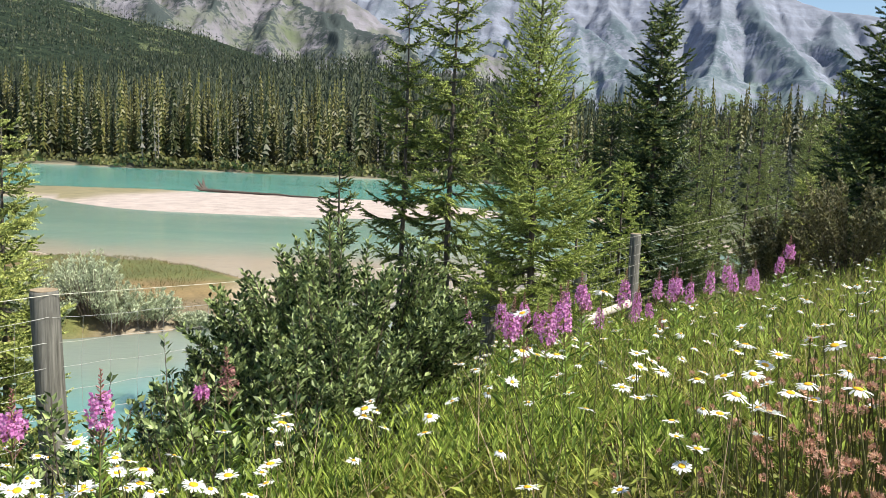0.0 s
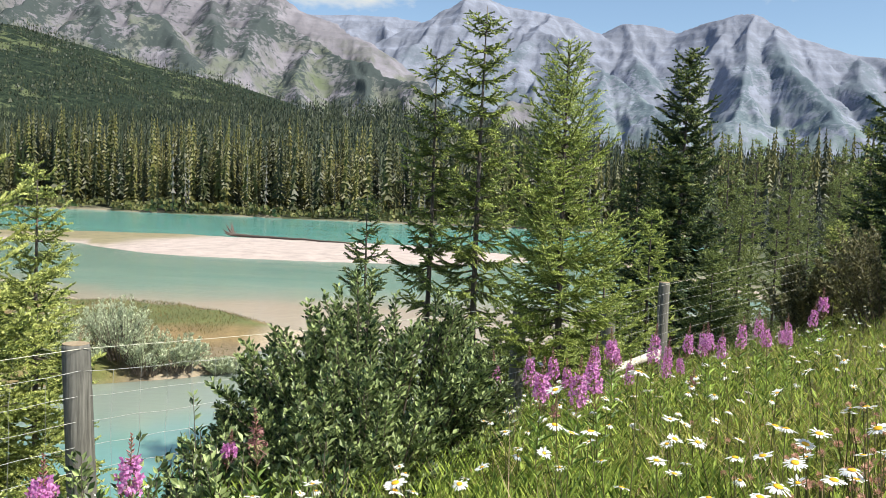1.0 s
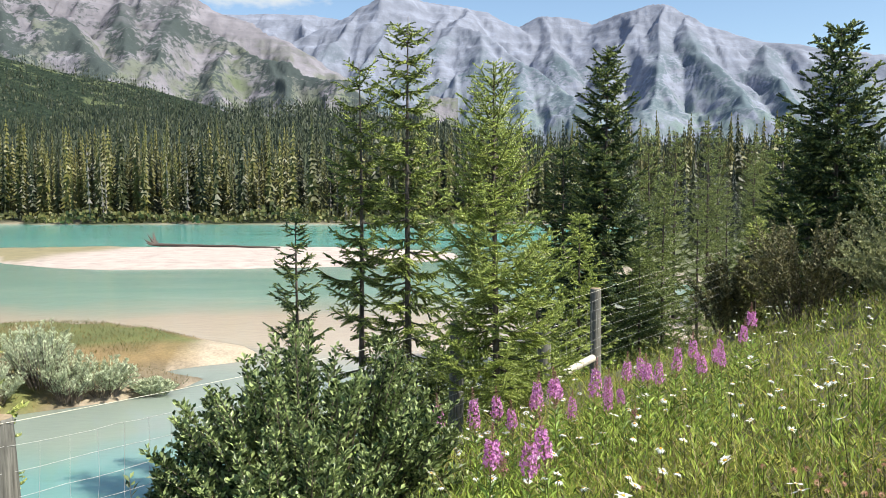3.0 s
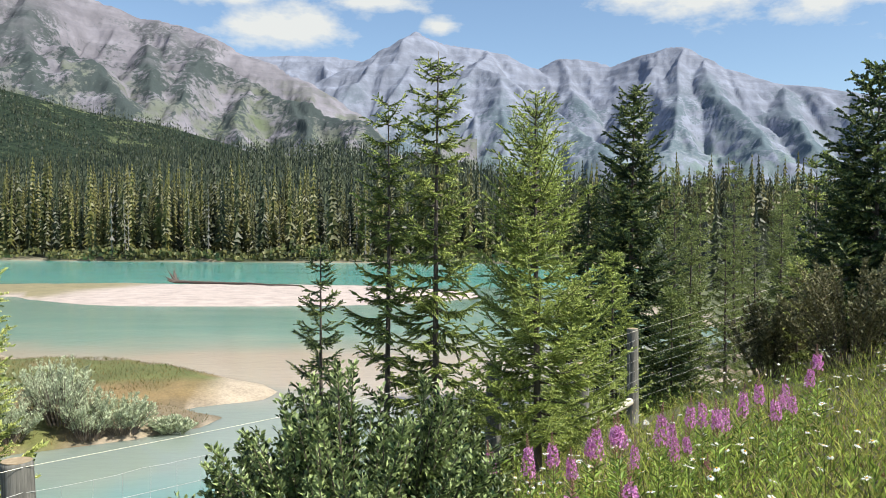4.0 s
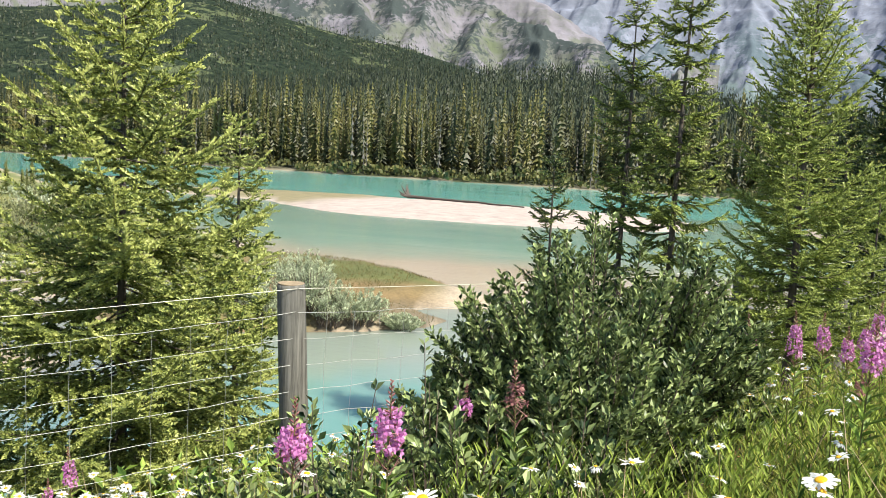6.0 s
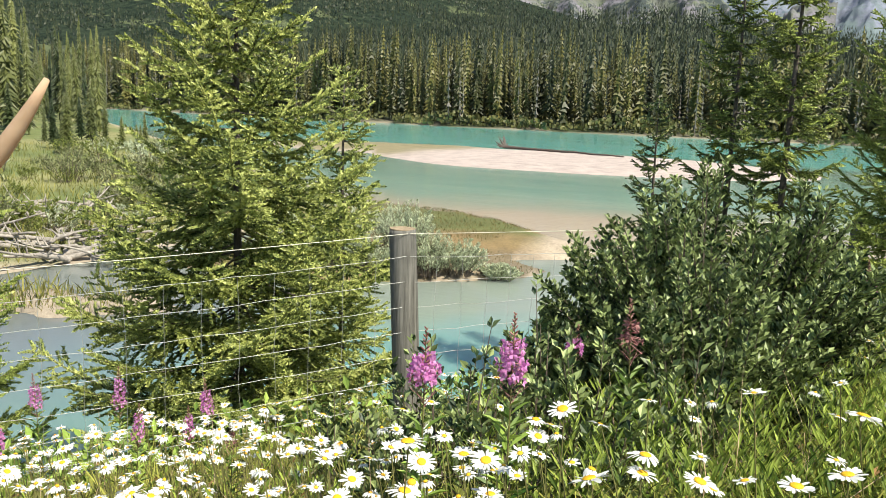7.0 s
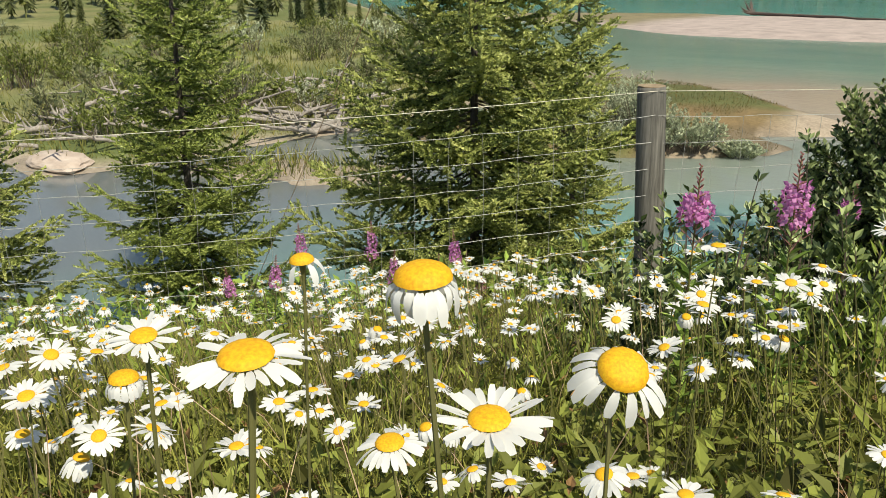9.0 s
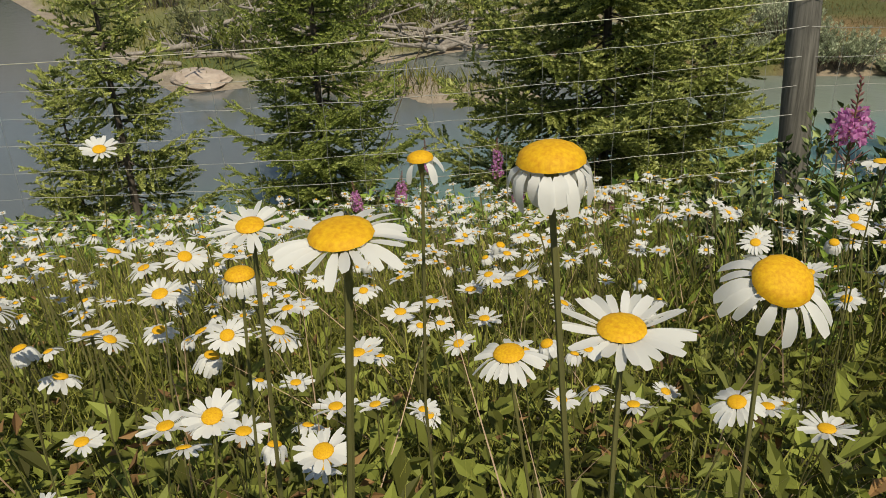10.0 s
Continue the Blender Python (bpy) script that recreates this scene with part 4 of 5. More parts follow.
# ---- fence ----
def fence():
    ob = new("wire_fence")
    tops = []
    posts = [(-4.95, 1.1, 4.26, 0.065), (-2.3, 4.13, 4.42, 0.069), (-0.13, 7.85, 4.33, 0.068), (0.82, 9.24, 4.13, 0.075), (1.655, 10.85, 4.335, 0.072), (5.9, 14.5, 5.15, 0.07)]
    for n, (x, y, top, r) in enumerate(posts):
        base = float(embankment(np.array(x), np.array(y))) - 0.12
        rr = random.Random(n)
        lean = (-0.07 if n == 1 else rr.uniform(-0.02, 0.02), rr.uniform(-0.015, 0.015))
        zs = np.array([0, 0.3, 0.6, 0.85, 0.985, 1.0])
        pts = np.array([(x - lean[0] * (1 - z), y - lean[1] * (1 - z), base + (top - base) * z) for z in zs])
        v, f = tube(pts, r * np.array((1.06, 1.03, 1.0, 0.985, 0.97, 0.93)), 20)
        post = part_np("post", v, f, M_POST, ob, "weathered grey round wooden post", True)
        cv, cf = tube([(x, y, top + 0.001), (x, y, top + 0.005)], r * 0.92, 20)
        part_np("sawn_end", cv, cf, M_POST_END, post)
        tops.append((x, y, top))
    drops = (0.012, 0.125, 0.25, 0.375, 0.50, 0.625, 0.745, 0.865)
    ends = tops[:3] + tops[4:]
    for (ax, ay, az), (bx, by, bz) in zip(ends[:-1], ends[1:]):
        run = math.hypot(bx - ax, by - ay)
        side = np.array((by - ay, -(bx - ax), 0)) / run * 0.072
        for k, drop in enumerate(drops):
            s = np.linspace(0, 1, 30)
            rr = random.Random(k * 7 + int(run * 100))
            kink = np.array([rr.uniform(-0.005, 0.005) for _ in s]) * (0 if k == 0 else 1)
            z = az + (bz - az) * s - drop - 0.05 * np.sin(np.pi * s) * (0.6 if k == 0 else 1) + kink
            pts = np.stack([ax + (bx - ax) * s, ay + (by - ay) * s, z], -1) + side
            v, f = tube(pts, (0.0012 if k else 0.0016) * (1.0 if ax < 1 else 0.75), 4)
            part_np("wire", v, f, M_WIRE if k else M_WIRE_TOP, ob)
        count = int(run / 0.155) if ax < 1 else 0
        for j in range(1, count):
            s = j / count
            rr = random.Random(j + int(run * 90))
            top = az + (bz - az) * s - 0.125 - 0.05 * math.sin(math.pi * s)
            p = np.array((ax + (bx - ax) * s, ay + (by - ay) * s, 0)) + side * 1.03
            pts = [p + np.array((rr.uniform(-0.006, 0.006), rr.uniform(-0.006, 0.006), top - 0.74 * w)) for w in np.linspace(0, 1, 7)]
            v, f = tube(pts, 0.0010, 3)
            part_np("stay", v, f, M_WIRE, ob)
    a, b = np.array((0.66, 9.20, 3.38)), np.array((1.60, 10.72, 3.45))
    v, f = tube([a, a * 0.5 + b * 0.5, b, b + (b - a) * 0.015], (0.044, 0.047, 0.049, 0.036), 12)
    part_np("brace", v, f, M_BRACE, ob, "pale peeled pole bracing two posts", True)
    return tagged(ob, "page-wire fence on weathered round wooden posts", "fence")


fence()


# ---- shrubs ----
def leaf_shape(fold=0.18):
    v = np.array([(0, 0, 0), (-0.24, 0.40, fold * 0.5), (0, 0.40, -0.02), (0.24, 0.40, fold * 0.5), (-0.17, 0.76, fold * 0.3), (0.17, 0.76, fold * 0.3), (0, 1.0, -0.06), (0, 0.75, -0.04)])
    f = np.array([(0, 2, 1), (0, 3, 2), (1, 2, 7), (1, 7, 4), (2, 3, 5), (2, 5, 7), (4, 7, 6), (7, 5, 6)])
    return v, f


def leaf_simple(fold=0.15, wide=0.19):
    v = np.array([(0, 0, 0), (-wide, 0.5, fold * 0.5), (0, 0.5, -0.02), (wide, 0.5, fold * 0.5), (0, 1.0, -0.05)])
    return v, np.array([(0, 2, 1), (0, 3, 2), (1, 2, 4), (2, 3, 4)])


def bush(name, x, y, height, wide, deep, stems, leaf, per_stem, seed, material, label, base=None, flare=0.9, category="shrub", stem=0.008):
    """Many stems fanning from the ground, leaved from a third of their length."""
    rng = random.Random(seed)
    base = float(land(x, y)) - 0.03 if base is None else base
    wood, leaves = Pile(), Pile()
    at, along, sizes = [], [], []
    for i in range(stems):
        a, q = rng.uniform(0, 2 * math.pi), math.sqrt(rng.random())
        foot = np.array((0.32 * wide * q * math.cos(a), 0.32 * deep * q * math.sin(a), 0.0))
        tip = np.array((wide * q * math.cos(a) * flare, deep * q * math.sin(a) * flare, height * (1.0 - 0.42 * q**2.2) * rng.uniform(0.66, 1.12)))
        mid = foot * 0.45 + tip * 0.55 + np.array((rng.uniform(-0.05, 0.05), rng.uniform(-0.05, 0.05), 0.12)) * height
        s = np.linspace(0, 1, 9)[:, None]
        pts = (1 - s) ** 2 * foot + 2 * s * (1 - s) * mid + s * s * tip
        w = slice(None, None, 2 if leaf > 0.09 else 1)
        wood.add(*tube(pts[w], np.linspace(1.0, 0.19, 9)[w] * stem * height, 3 if leaf > 0.09 else 4, False))
        for k in range(per_stem):
            u = 0.16 + 0.84 * rng.random() ** 0.8
            j = min(7, int(u * 8))
            p = pts[j] + (pts[j + 1] - pts[j]) * (u * 8 - j)
            b = rng.uniform(0, 6.283)
            d = unit(unit(pts[j + 1] - pts[j]) * 0.9 + np.array((math.cos(b), math.sin(b), rng.uniform(-0.1, 0.6))))
            off = rng.random() ** 2 * 0.10 * height * (1 - 0.7 * u)
            at.append(p + d * off), along.append(d), sizes.append(leaf * rng.uniform(0.65, 1.25))
    r2 = np.random.default_rng(seed)
    v, f = leaf_simple(0.2, 0.27) if leaf < 0.052 else leaf_simple()
    leaves.many(v, f, frames_for(np.array(at), np.array(along), np.array(sizes), r2.normal(0, 0.9, len(at))))
    ob = new(name)
    ob.location = (x, y, base)
    part_np("stem_tangle", *wood.arrays(), M_TWIG, ob)["kind"] = "stuff"
    part_np("foliage", *leaves.arrays(), material, ob)
    return tagged(ob, label, category)


bush("willow_bush", -0.85, 4.35, 1.16, 0.88, 0.80, 235, 0.0303, 240, 1, M_BUSH, "dense dark green willow bush with small oval leaves beside the fence", base=3.55)
bush("willow_bush", -1.36, 4.15, 0.74, 0.50, 0.50, 120, 0.028, 185, 33, M_BUSH, "low dark green willow bush growing against the taller one", base=3.45)
bush("willow_bush", -0.76, 3.6, 0.74, 0.50, 0.45, 110, 0.028, 165, 31, M_BUSH, "low dark green willow bush growing before the taller one", base=3.72)
for k, (x, y, h, w) in enumerate([(-11.3, 21.9, 1.75, 1.3), (-9.9, 22.4, 1.1, 1.1), (-13.2, 21.2, 1.6, 1.5), (-8.8, 23.1, 0.6, 0.8), (-12.3, 22.9, 1.5, 1.3), (-10.6, 21.8, 1.35, 1.0), (-12.2, 20.9, 1.1, 1.0), (-14.8, 20.6, 1.3, 1.4)]):
    bush("silvery_willow", x, y, h, w, 0.7 * w, 70, 0.09, 48, 2 + k, M_SILVER, "silvery grey-green willow thicket on the low river spit")
for k, (x, y, h, w) in enumerate([(4.7, 11.6, 1.45, 1.15), (6.3, 11.2, 1.75, 1.6), (4.9, 9.0, 1.0, 1.2), (7.4, 9.4, 1.5, 1.8), (4.1, 12.9, 1.2, 0.8), (5.6, 8.0, 0.8, 1.2)]):
    bush("willow_scrub", x, y, h, w, w * 0.8, 80, 0.050, 130, 10 + k, M_SCRUB_DARK if k in (0, 4) else M_SCRUB, "grey-green willow scrub with pale twiggy stems on the road bank", stem=0.0035)
shrub_rng = random.Random(77)
for k in range(106):
    d, a = (shrub_rng.uniform(26, 75), radians(shrub_rng.uniform(-72, -40))) if k < 44 or k >= 80 else (shrub_rng.uniform(25, 48), radians(shrub_rng.uniform(-72, -44)))
    x, y = d * math.sin(a), d * math.cos(a)
    if float(land(x, y)) < 0.3:
        continue
    bush("riverside_shrub", x, y, *((shrub_rng.uniform(0.7, 2.1), shrub_rng.uniform(1.0, 2.4), 1.6, 30, 0.19, 20) if k < 44 or k >= 80 else (shrub_rng.uniform(0.4, 1.0), shrub_rng.uniform(0.6, 1.3), 0.8, 22, 0.10, 30)), 100 + k, shrub_rng.choice((M_SCRUB, M_SILVER, M_LUSH, M_LUSH)), "low bushy shrub on the grassy river flat")

# ---- the wooded flat beside the near bank ----
spots = scatter(200, 8, 40, 46, 150, 41, lambda x, y: (land(x, y) > 0.7) & (y < 190) & (x > 0.2 * y))
stand("bankside_forest", spots, 5 + 5 * rng.random(len(spots)), KIND_CLOSE, M_FOREST_FAR, "close spruce wood on the near river flat", 42, 1.0)
bank_rng = random.Random(12)
bank_models = []
WOOD = ((7.31, 32.5, 8.34), (6.74, 27.5, 6.39), (10.12, 39.0, 8.76), (11.06, 36.7, 9.05), (13.89, 44.2, 8.87), (12.19, 34.2, 8.10), (15.46, 41.5, 8.04), (8.35, 29.1, 6.12),
        (10.0, 31.0, 6.0), (16.9, 38.0, 7.9), (18.5, 43.0, 8.6), (13.2, 37.5, 7.2), (5.5, 31.5, 5.6))
for k, (x, y, top) in enumerate(WOOD):
    z = max(float(land(x, y)), -0.2) - 0.1
    if k < 5:
        bank_models.append((spruce(x, y, top, z, M_NEEDLE_WOOD, "tall spruce in the wood below the road bank", reach=(0.85, 0.95, 0.8, 0.75, 0.8)[k], seed=600 + k, boughs=110, size=0.20, needles=8, width=0.13, top_power=0.75, twigs=2.4, droop=0.4, spread=0.8), top - z))
    else:
        o, hk = bank_models[k % 5]
        copy_thing(o, Matrix.Translation((x, y, z)) @ Matrix.Rotation(bank_rng.uniform(0, 6.283), 4, "Z") @ Matrix.Scale((top - z) / hk, 4))
spots = scatter(260, -72, -47, 95, 210, 45, lambda x, y: (land(x, y) > 0.5) & (y < 36 + (-20 - x) * 0.74))
stand("flat_forest", spots, 9 + 8 * rng.random(len(spots)), KIND_CLOSE, M_FOREST_FLAT, "loose spruce wood at the back of the river flat", 46, 0.72)
spots = scatter(30, -66, -44, 62, 90, 47, lambda x, y: (land(x, y) > 0.45))
stand("flat_saplings", spots, 1.5 + 4 * rng.random(len(spots)), KIND_CLOSE, M_FOREST_FLAT, "small spruces dotted over the grassy flat", 48, 1.6)


# ---- driftwood ----
def log(x, y, length, radius, turn, pitch, z, seed, label, root=False, material=M_DRIFT):
    r = random.Random(seed)
    d = np.array((math.cos(turn) * math.cos(pitch), math.sin(turn) * math.cos(pitch), math.sin(pitch)))
    n = 9
    pts = np.array([d * length * k / (n - 1) + np.array((r.uniform(-1, 1), r.uniform(-1, 1), r.uniform(-0.6, 0.6))) * radius * 0.4 for k in range(n)])
    ob = new("driftwood_log")
    ob.location = (x, y, z)
    part_np("stem", *tube(pts, radius * np.linspace(1.1, 0.4, n), 8), material, ob, "", True)
    for k in range(9 if root else r.randint(1, 4)):
        s = 0.0 if root else r.uniform(0.2, 0.9)
        p = d * length * s
        a = r.uniform(0, 6.283)
        o = np.array((math.cos(a) * -d[1] + (-0.5 if root else 0.5) * d[0], math.cos(a) * d[0] + (-0.5 if root else 0.5) * d[1], abs(math.sin(a)) + 0.1))
        l = length * (r.uniform(0.05, 0.085) if root else r.uniform(0.1, 0.25))
        part_np("root" if root else "branch_stub", *tube([p, p + o * l * 0.5, p + o * l + np.array((0, 0, 0.1 * l))], (radius * (1.0 if root else 0.55), radius * (0.7 if root else 0.35), radius * 0.15), 5), material, ob, "", True)
    return tagged(ob, label, "driftwood", "driftwood along the shore")


log(-37.6, 100.0, 18.0, 0.19, radians(-20), 0.0, 0.45, 1, "long dark log with upturned roots stranded on the gravel bar", True, M_LOG)
dr = random.Random(8)
for k in range(110):
    cx, cy, sx, sy = ((-21.6, 18.2, 2.2, 1.3), (-24.8, 21.5, 3.0, 1.5), (-25.4, 12.4, 2.0, 1.4), (-28.5, 16.0, 3.0, 1.5))[0 if k < 44 else 1 if k < 70 else 2 if k < 96 else 3]
    x, y = cx + dr.gauss(0, sx * 0.6), cy + dr.gauss(0, sy * 0.6)
    log(x, y, dr.uniform(0.8, 3.0), dr.uniform(0.03, 0.095), dr.uniform(0, 6.283), dr.uniform(-0.06, 0.34), max(0.05, float(land(x, y))) + 0.05 + 0.45 * dr.random() ** 1.6, 20 + k, "bleached grey driftwood log in a tangle on the shore")


def boulder(x, y, sx, sy, sz, seed, label):
    bm = bmesh.new()
    bmesh.ops.create_icosphere(bm, subdivisions=3, radius=1)
    for v in bm.verts:
        n = noise.noise(v.co * 1.3 + Vector((seed, 0, 0))) * 0.3 + noise.noise(v.co * 4 + Vector((seed, 3, 0))) * 0.08
        v.co = Vector((v.co.x * sx, v.co.y * sy, v.co.z * sz)) * (1 + n)
    me = bpy.data.meshes.new("boulder")
    bm.to_mesh(me)
    bm.free()
    me.materials.append(M_STONE)
    ob = new("boulder", me)
    ob.location = (x, y, float(land(x, y)) + sz * 0.2)
    return tagged(ob, label, "rock")


M_STONE = plain("pale_river_stone", (0.42, 0.33, 0.27), (0.62, 0.52, 0.44), 3.0, 0.9)
for k, (x, y, l, r_, turn, tilt) in enumerate([(-25.2, 15.4, 2.6, 0.13, 2.6, 0.12), (-24.6, 14.9, 2.2, 0.16, 0.3, 0.45), (-24.0, 15.6, 1.8, 0.11, 1.9, 0.7), (-25.8, 14.2, 3.0, 0.10, 0.9, 0.05), (-23.4, 15.2, 2.0, 0.09, 3.4, 0.2), (-21.0, 18.0, 2.2, 0.11, 0.5, 0.25), (-20.6, 18.6, 1.9, 0.09, 2.2, 0.5)]):
    log(x, y, l, r_, turn, tilt, max(0.05, float(land(x, y))) + 0.12, 300 + k, "thick bleached driftwood stump with broken roots on the shore", k % 2 == 1)
boulder(-22.6, 10.3, 1.15, 0.7, 0.24, 3, "pale rounded sand and stone hump in the shallows")


# ---- marsh grass and shore herbs ----
def blade(width=0.06, lean=0.35):
    """A grass blade one unit tall that bends over along y."""
    v = np.array([(-width, 0, 0), (width, 0, 0), (-width * 0.8, lean * 0.25, 0.5), (width * 0.8, lean * 0.25, 0.5), (0, lean, 1.0)])
    return v, np.array([(0, 1, 3), (0, 3, 2), (2, 3, 4)])


def upright(points, heights, seed, lean=0.25, girth=None):
    """Matrices that stand templates on points, spun and leaning at random, scaled by their heights."""
    r = np.random.default_rng(seed)
    n = len(points)
    a = r.random(n) * 6.283
    z = unit(np.stack([r.normal(0, lean, n), r.normal(0, lean, n), np.ones(n)], -1))
    x = unit(np.cross(np.stack([np.cos(a), np.sin(a), 0 * a], -1), z))
    y = np.cross(z, x)
    h = np.asarray(heights)[:, None]
    g = h if girth is None else np.asarray(girth)[:, None]
    return np.stack([x * g, y * g, z * h, points], -1)


def spots_near(n, lo, hi, near, far, seed, keep):
    """Spots thinning out with distance from where the camera's walk goes."""
    r = np.random.default_rng(seed)
    a, d = np.radians(lo + (hi - lo) * r.random(n)), near * (far / near) ** r.random(n)
    x, y = -0.35 + d * np.sin(a), 0.45 + d * np.cos(a)
    k = keep(x, y, r)
    x, y = x[k], y[k]
    return np.stack([x, y, land(x, y) - 0.01], -1)


def meadow(x, y, r):
    return (beyond_fence(x, y) < 0.9) & (np.hypot(x + 0.78, y - 4.35) > 0.55)


def thicket(x, y):
    """The patch of dense young shoots and willowherb below the bush, where hardly any grass grows."""
    return np.maximum(step(1.25, 0.75, np.hypot((x + 1.25) / 0.7, (y - 3.0) / 0.65)), step(1.2, 0.85, np.hypot((x + 0.74) / 0.45, (y - 3.55) / 0.5)))


def stuff(name, pile, material, label, category):
    return tagged(part_np(name, *pile.arrays(), material), label, category, kind="stuff")


def clear_of_walk(p, room):
    """Drops spots that stand under the walk itself."""
    ax, ay, bx, by = -0.06, 0.3, -0.6, 0.64
    t = np.clip(((p[:, 0] - ax) * (bx - ax) + (p[:, 1] - ay) * (by - ay)) / ((bx - ax) ** 2 + (by - ay) ** 2), 0, 1)
    return p[np.hypot(p[:, 0] - ax - t * (bx - ax), p[:, 1] - ay - t * (by - ay)) > room]


g = Pile()
p = clear_of_walk(spots_near(150000, -86, 46, 0.35, 16, 51, lambda x, y, r: meadow(x, y, r) & (r.random(len(x)) < (0.35 + 0.65 * step(0.6, 2.2, np.hypot(x + 0.4, y - 0.5))) * (1 - 0.85 * thicket(x, y)))), 0.16)
far_d = np.hypot(p[:, 0] + 0.35, p[:, 1] - 0.45)
r51 = np.random.default_rng(51)
h = (0.05 + 0.14 * r51.random(len(p)) ** 1.4) * (0.55 + 0.9 * vnoise(p[:, 0] * 2.5, p[:, 1] * 2.5, 6)) * np.clip(0.45 + 0.3 * far_d, 0.5, 1.15)
for k in range(2):
    g.many(*blade(0.010 + 0.005 * k, 0.45 + 0.5 * k), upright(p[k::2], h[k::2], 52 + k, 0.42, h[k::2] * np.clip(0.6 + 0.15 * far_d[k::2], 0.6, 1.5)))
r54 = np.random.default_rng(54)
a, d = np.radians(46 + 228 * r54.random(7000)), 0.5 * 14.0 ** r54.random(7000)
p = clear_of_walk(np.stack([-0.35 + d * np.sin(a), 0.45 + d * np.cos(a), 0 * a], -1), 0.3)
p[:, 2] = land(p[:, 0], p[:, 1]) - 0.01
g.many(*blade(0.025, 0.45), upright(p, 0.07 + 0.12 * r54.random(len(p)), 55, 0.3))
stuff("meadow_grass", g, M_GRASS, "tangled green meadow grass on the bank", "grass")
g = Pile()
p = clear_of_walk(spots_near(7000, -86, 46, 0.6, 16, 56, lambda x, y, r: meadow(x, y, r) & (r.random(len(x)) < (0.45 + 0.5 * step(-0.3, 1.2, x)) * (0.15 + 0.85 * step(1.0, 2.4, np.hypot(x + 0.4, y - 0.5))))), 0.2)
h = 0.15 + 0.28 * np.random.default_rng(57).random(len(p))
g.many(*blade(0.003, 0.5), upright(p, h, 58, 0.3))
stuff("dry_grass", g, M_DRY, "dry straw-coloured grass stalks among the flowers", "grass")

# broad leaves low in the sward
g = Pile()
p = spots_near(36000, -86, 46, 0.3, 11, 61, meadow)
r61 = np.random.default_rng(61)
n = len(p)
a = r61.random(n) * 6.283
lift = r61.uniform(0.05, 1.1, n)
along = np.stack([np.cos(a), np.sin(a), lift], -1)
p[:, 2] += r61.random(n) * 0.13
g.many(*leaf_simple(0.2), frames_for(p, along, 0.025 + 0.04 * r61.random(n), r61.normal(0, 0.4, n)))
stuff("low_leaves", g, M_LEAF, "small broad green leaves low in the meadow", "foliage")

g = Pile()
p = spots_near(12000, -86, 46, 0.3, 6, 63, lambda x, y, r: meadow(x, y, r) & (r.random(len(x)) < 0.25 + 0.75 * step(0.4, 0.6, fbm(x * 3, y * 3, 2, 64))))
n = len(p)
r63 = np.random.default_rng(63)
a = r63.random(n) * 6.283
p[:, 2] += r63.random(n) ** 2 * 0.14
g.many(*leaf_simple(0.3), frames_for(p, np.stack([np.cos(a), np.sin(a), r63.uniform(-0.4, 0.9, n)], -1), 0.015 + 0.03 * r63.random(n), r63.normal(0, 0.8, n)))
stuff("withered_leaves", g, M_LITTER, "withered brown leaves and bits among the grass", "litter")

# herb stems clothed with narrow leaves
g = Pile()
p = spots_near(13000, -86, 46, 1.9, 14, 66, lambda x, y, r: meadow(x, y, r) & (r.random(len(x)) < (0.3 + 0.7 * fbm(x, y, 3, 8)) * (0.12 + 0.88 * step(-0.75, -0.1, x + 0.24 * (y - 0.6))) * (1 - 0.7 * step(0.2, 0.9, x - 0.15 * (y - 1)) * step(4.5, 2.5, y)) * (0.45 + 0.55 * step(2.2, 1.0, np.abs(beyond_fence(x, y) + 2.6)))))
r66 = np.random.default_rng(66)
for q in range(11):
    u = (q + 1) / 11
    hh = 0.16 + 0.24 * vnoise(p[:, 0] * 2, p[:, 1] * 2, 9)
    a = q * 2.4 + r66.random(len(p)) * 1.2
    at = p + np.stack([0 * a, 0 * a, hh * u], -1)
    g.many(*leaf_simple(0.1), frames_for(at, np.stack([np.cos(a), np.sin(a), 0.5 + 0.9 * u + 0.5 * r66.random(len(p))], -1), (0.078 - 0.034 * u) * (0.7 + 0.5 * r66.random(len(p))), r66.normal(0, 0.5, len(p))) * np.array((0.42, 1, 0.42, 1)))
stuff("meadow_herbs", g, M_HERB, "leafy green herb stems in the meadow", "herbs")

# reeds and grasses by the river
g = Pile()
r71 = np.random.default_rng(71)
x, y = -28 + 22 * r71.random(56000), 12 + 25 * r71.random(56000)
z = land(x, y)
k = (z > 0.06) & ((x + 2.0 * vnoise(x / 1.5, y / 1.5, 7) < -9.6) | (y < 25))
p = np.stack([x[k], y[k], z[k] - 0.02], -1)
h = 0.05 + 0.11 * r71.random(len(p))
g.many(*blade(0.045, 0.7), upright(p, h, 72, 0.45))
stuff("marsh_grass", g, leafy("marsh_grass_blades", (0.062, 0.08, 0.022), (0.25, 0.165, 0.06), 0.28, 0.6, 0.3, lo=0.32, hi=0.74), "rusty and green marsh grass on the river spit", "grass")
g = Pile()
d, a = 20 * 4.0 ** r71.random(28000), np.radians(-80 + 45 * r71.random(28000))
x, y = d * np.sin(a), d * np.cos(a)
z = land(x, y)
k = (z > 0.08) & (x < -15) & (np.hypot(x, y) < 80) & (blob(x, y, -30, 90, 50, 30, -5) < -0.05)
p = np.stack([x[k], y[k], z[k] - 0.02], -1)
h = (0.12 + 0.5 * r71.random(len(p)) ** 1.5) * (0.5 + fbm(p[:, 0] / 3, p[:, 1] / 3, 2, 74))
g.many(*blade(0.04, 0.5), upright(p, h, 73, 0.3))
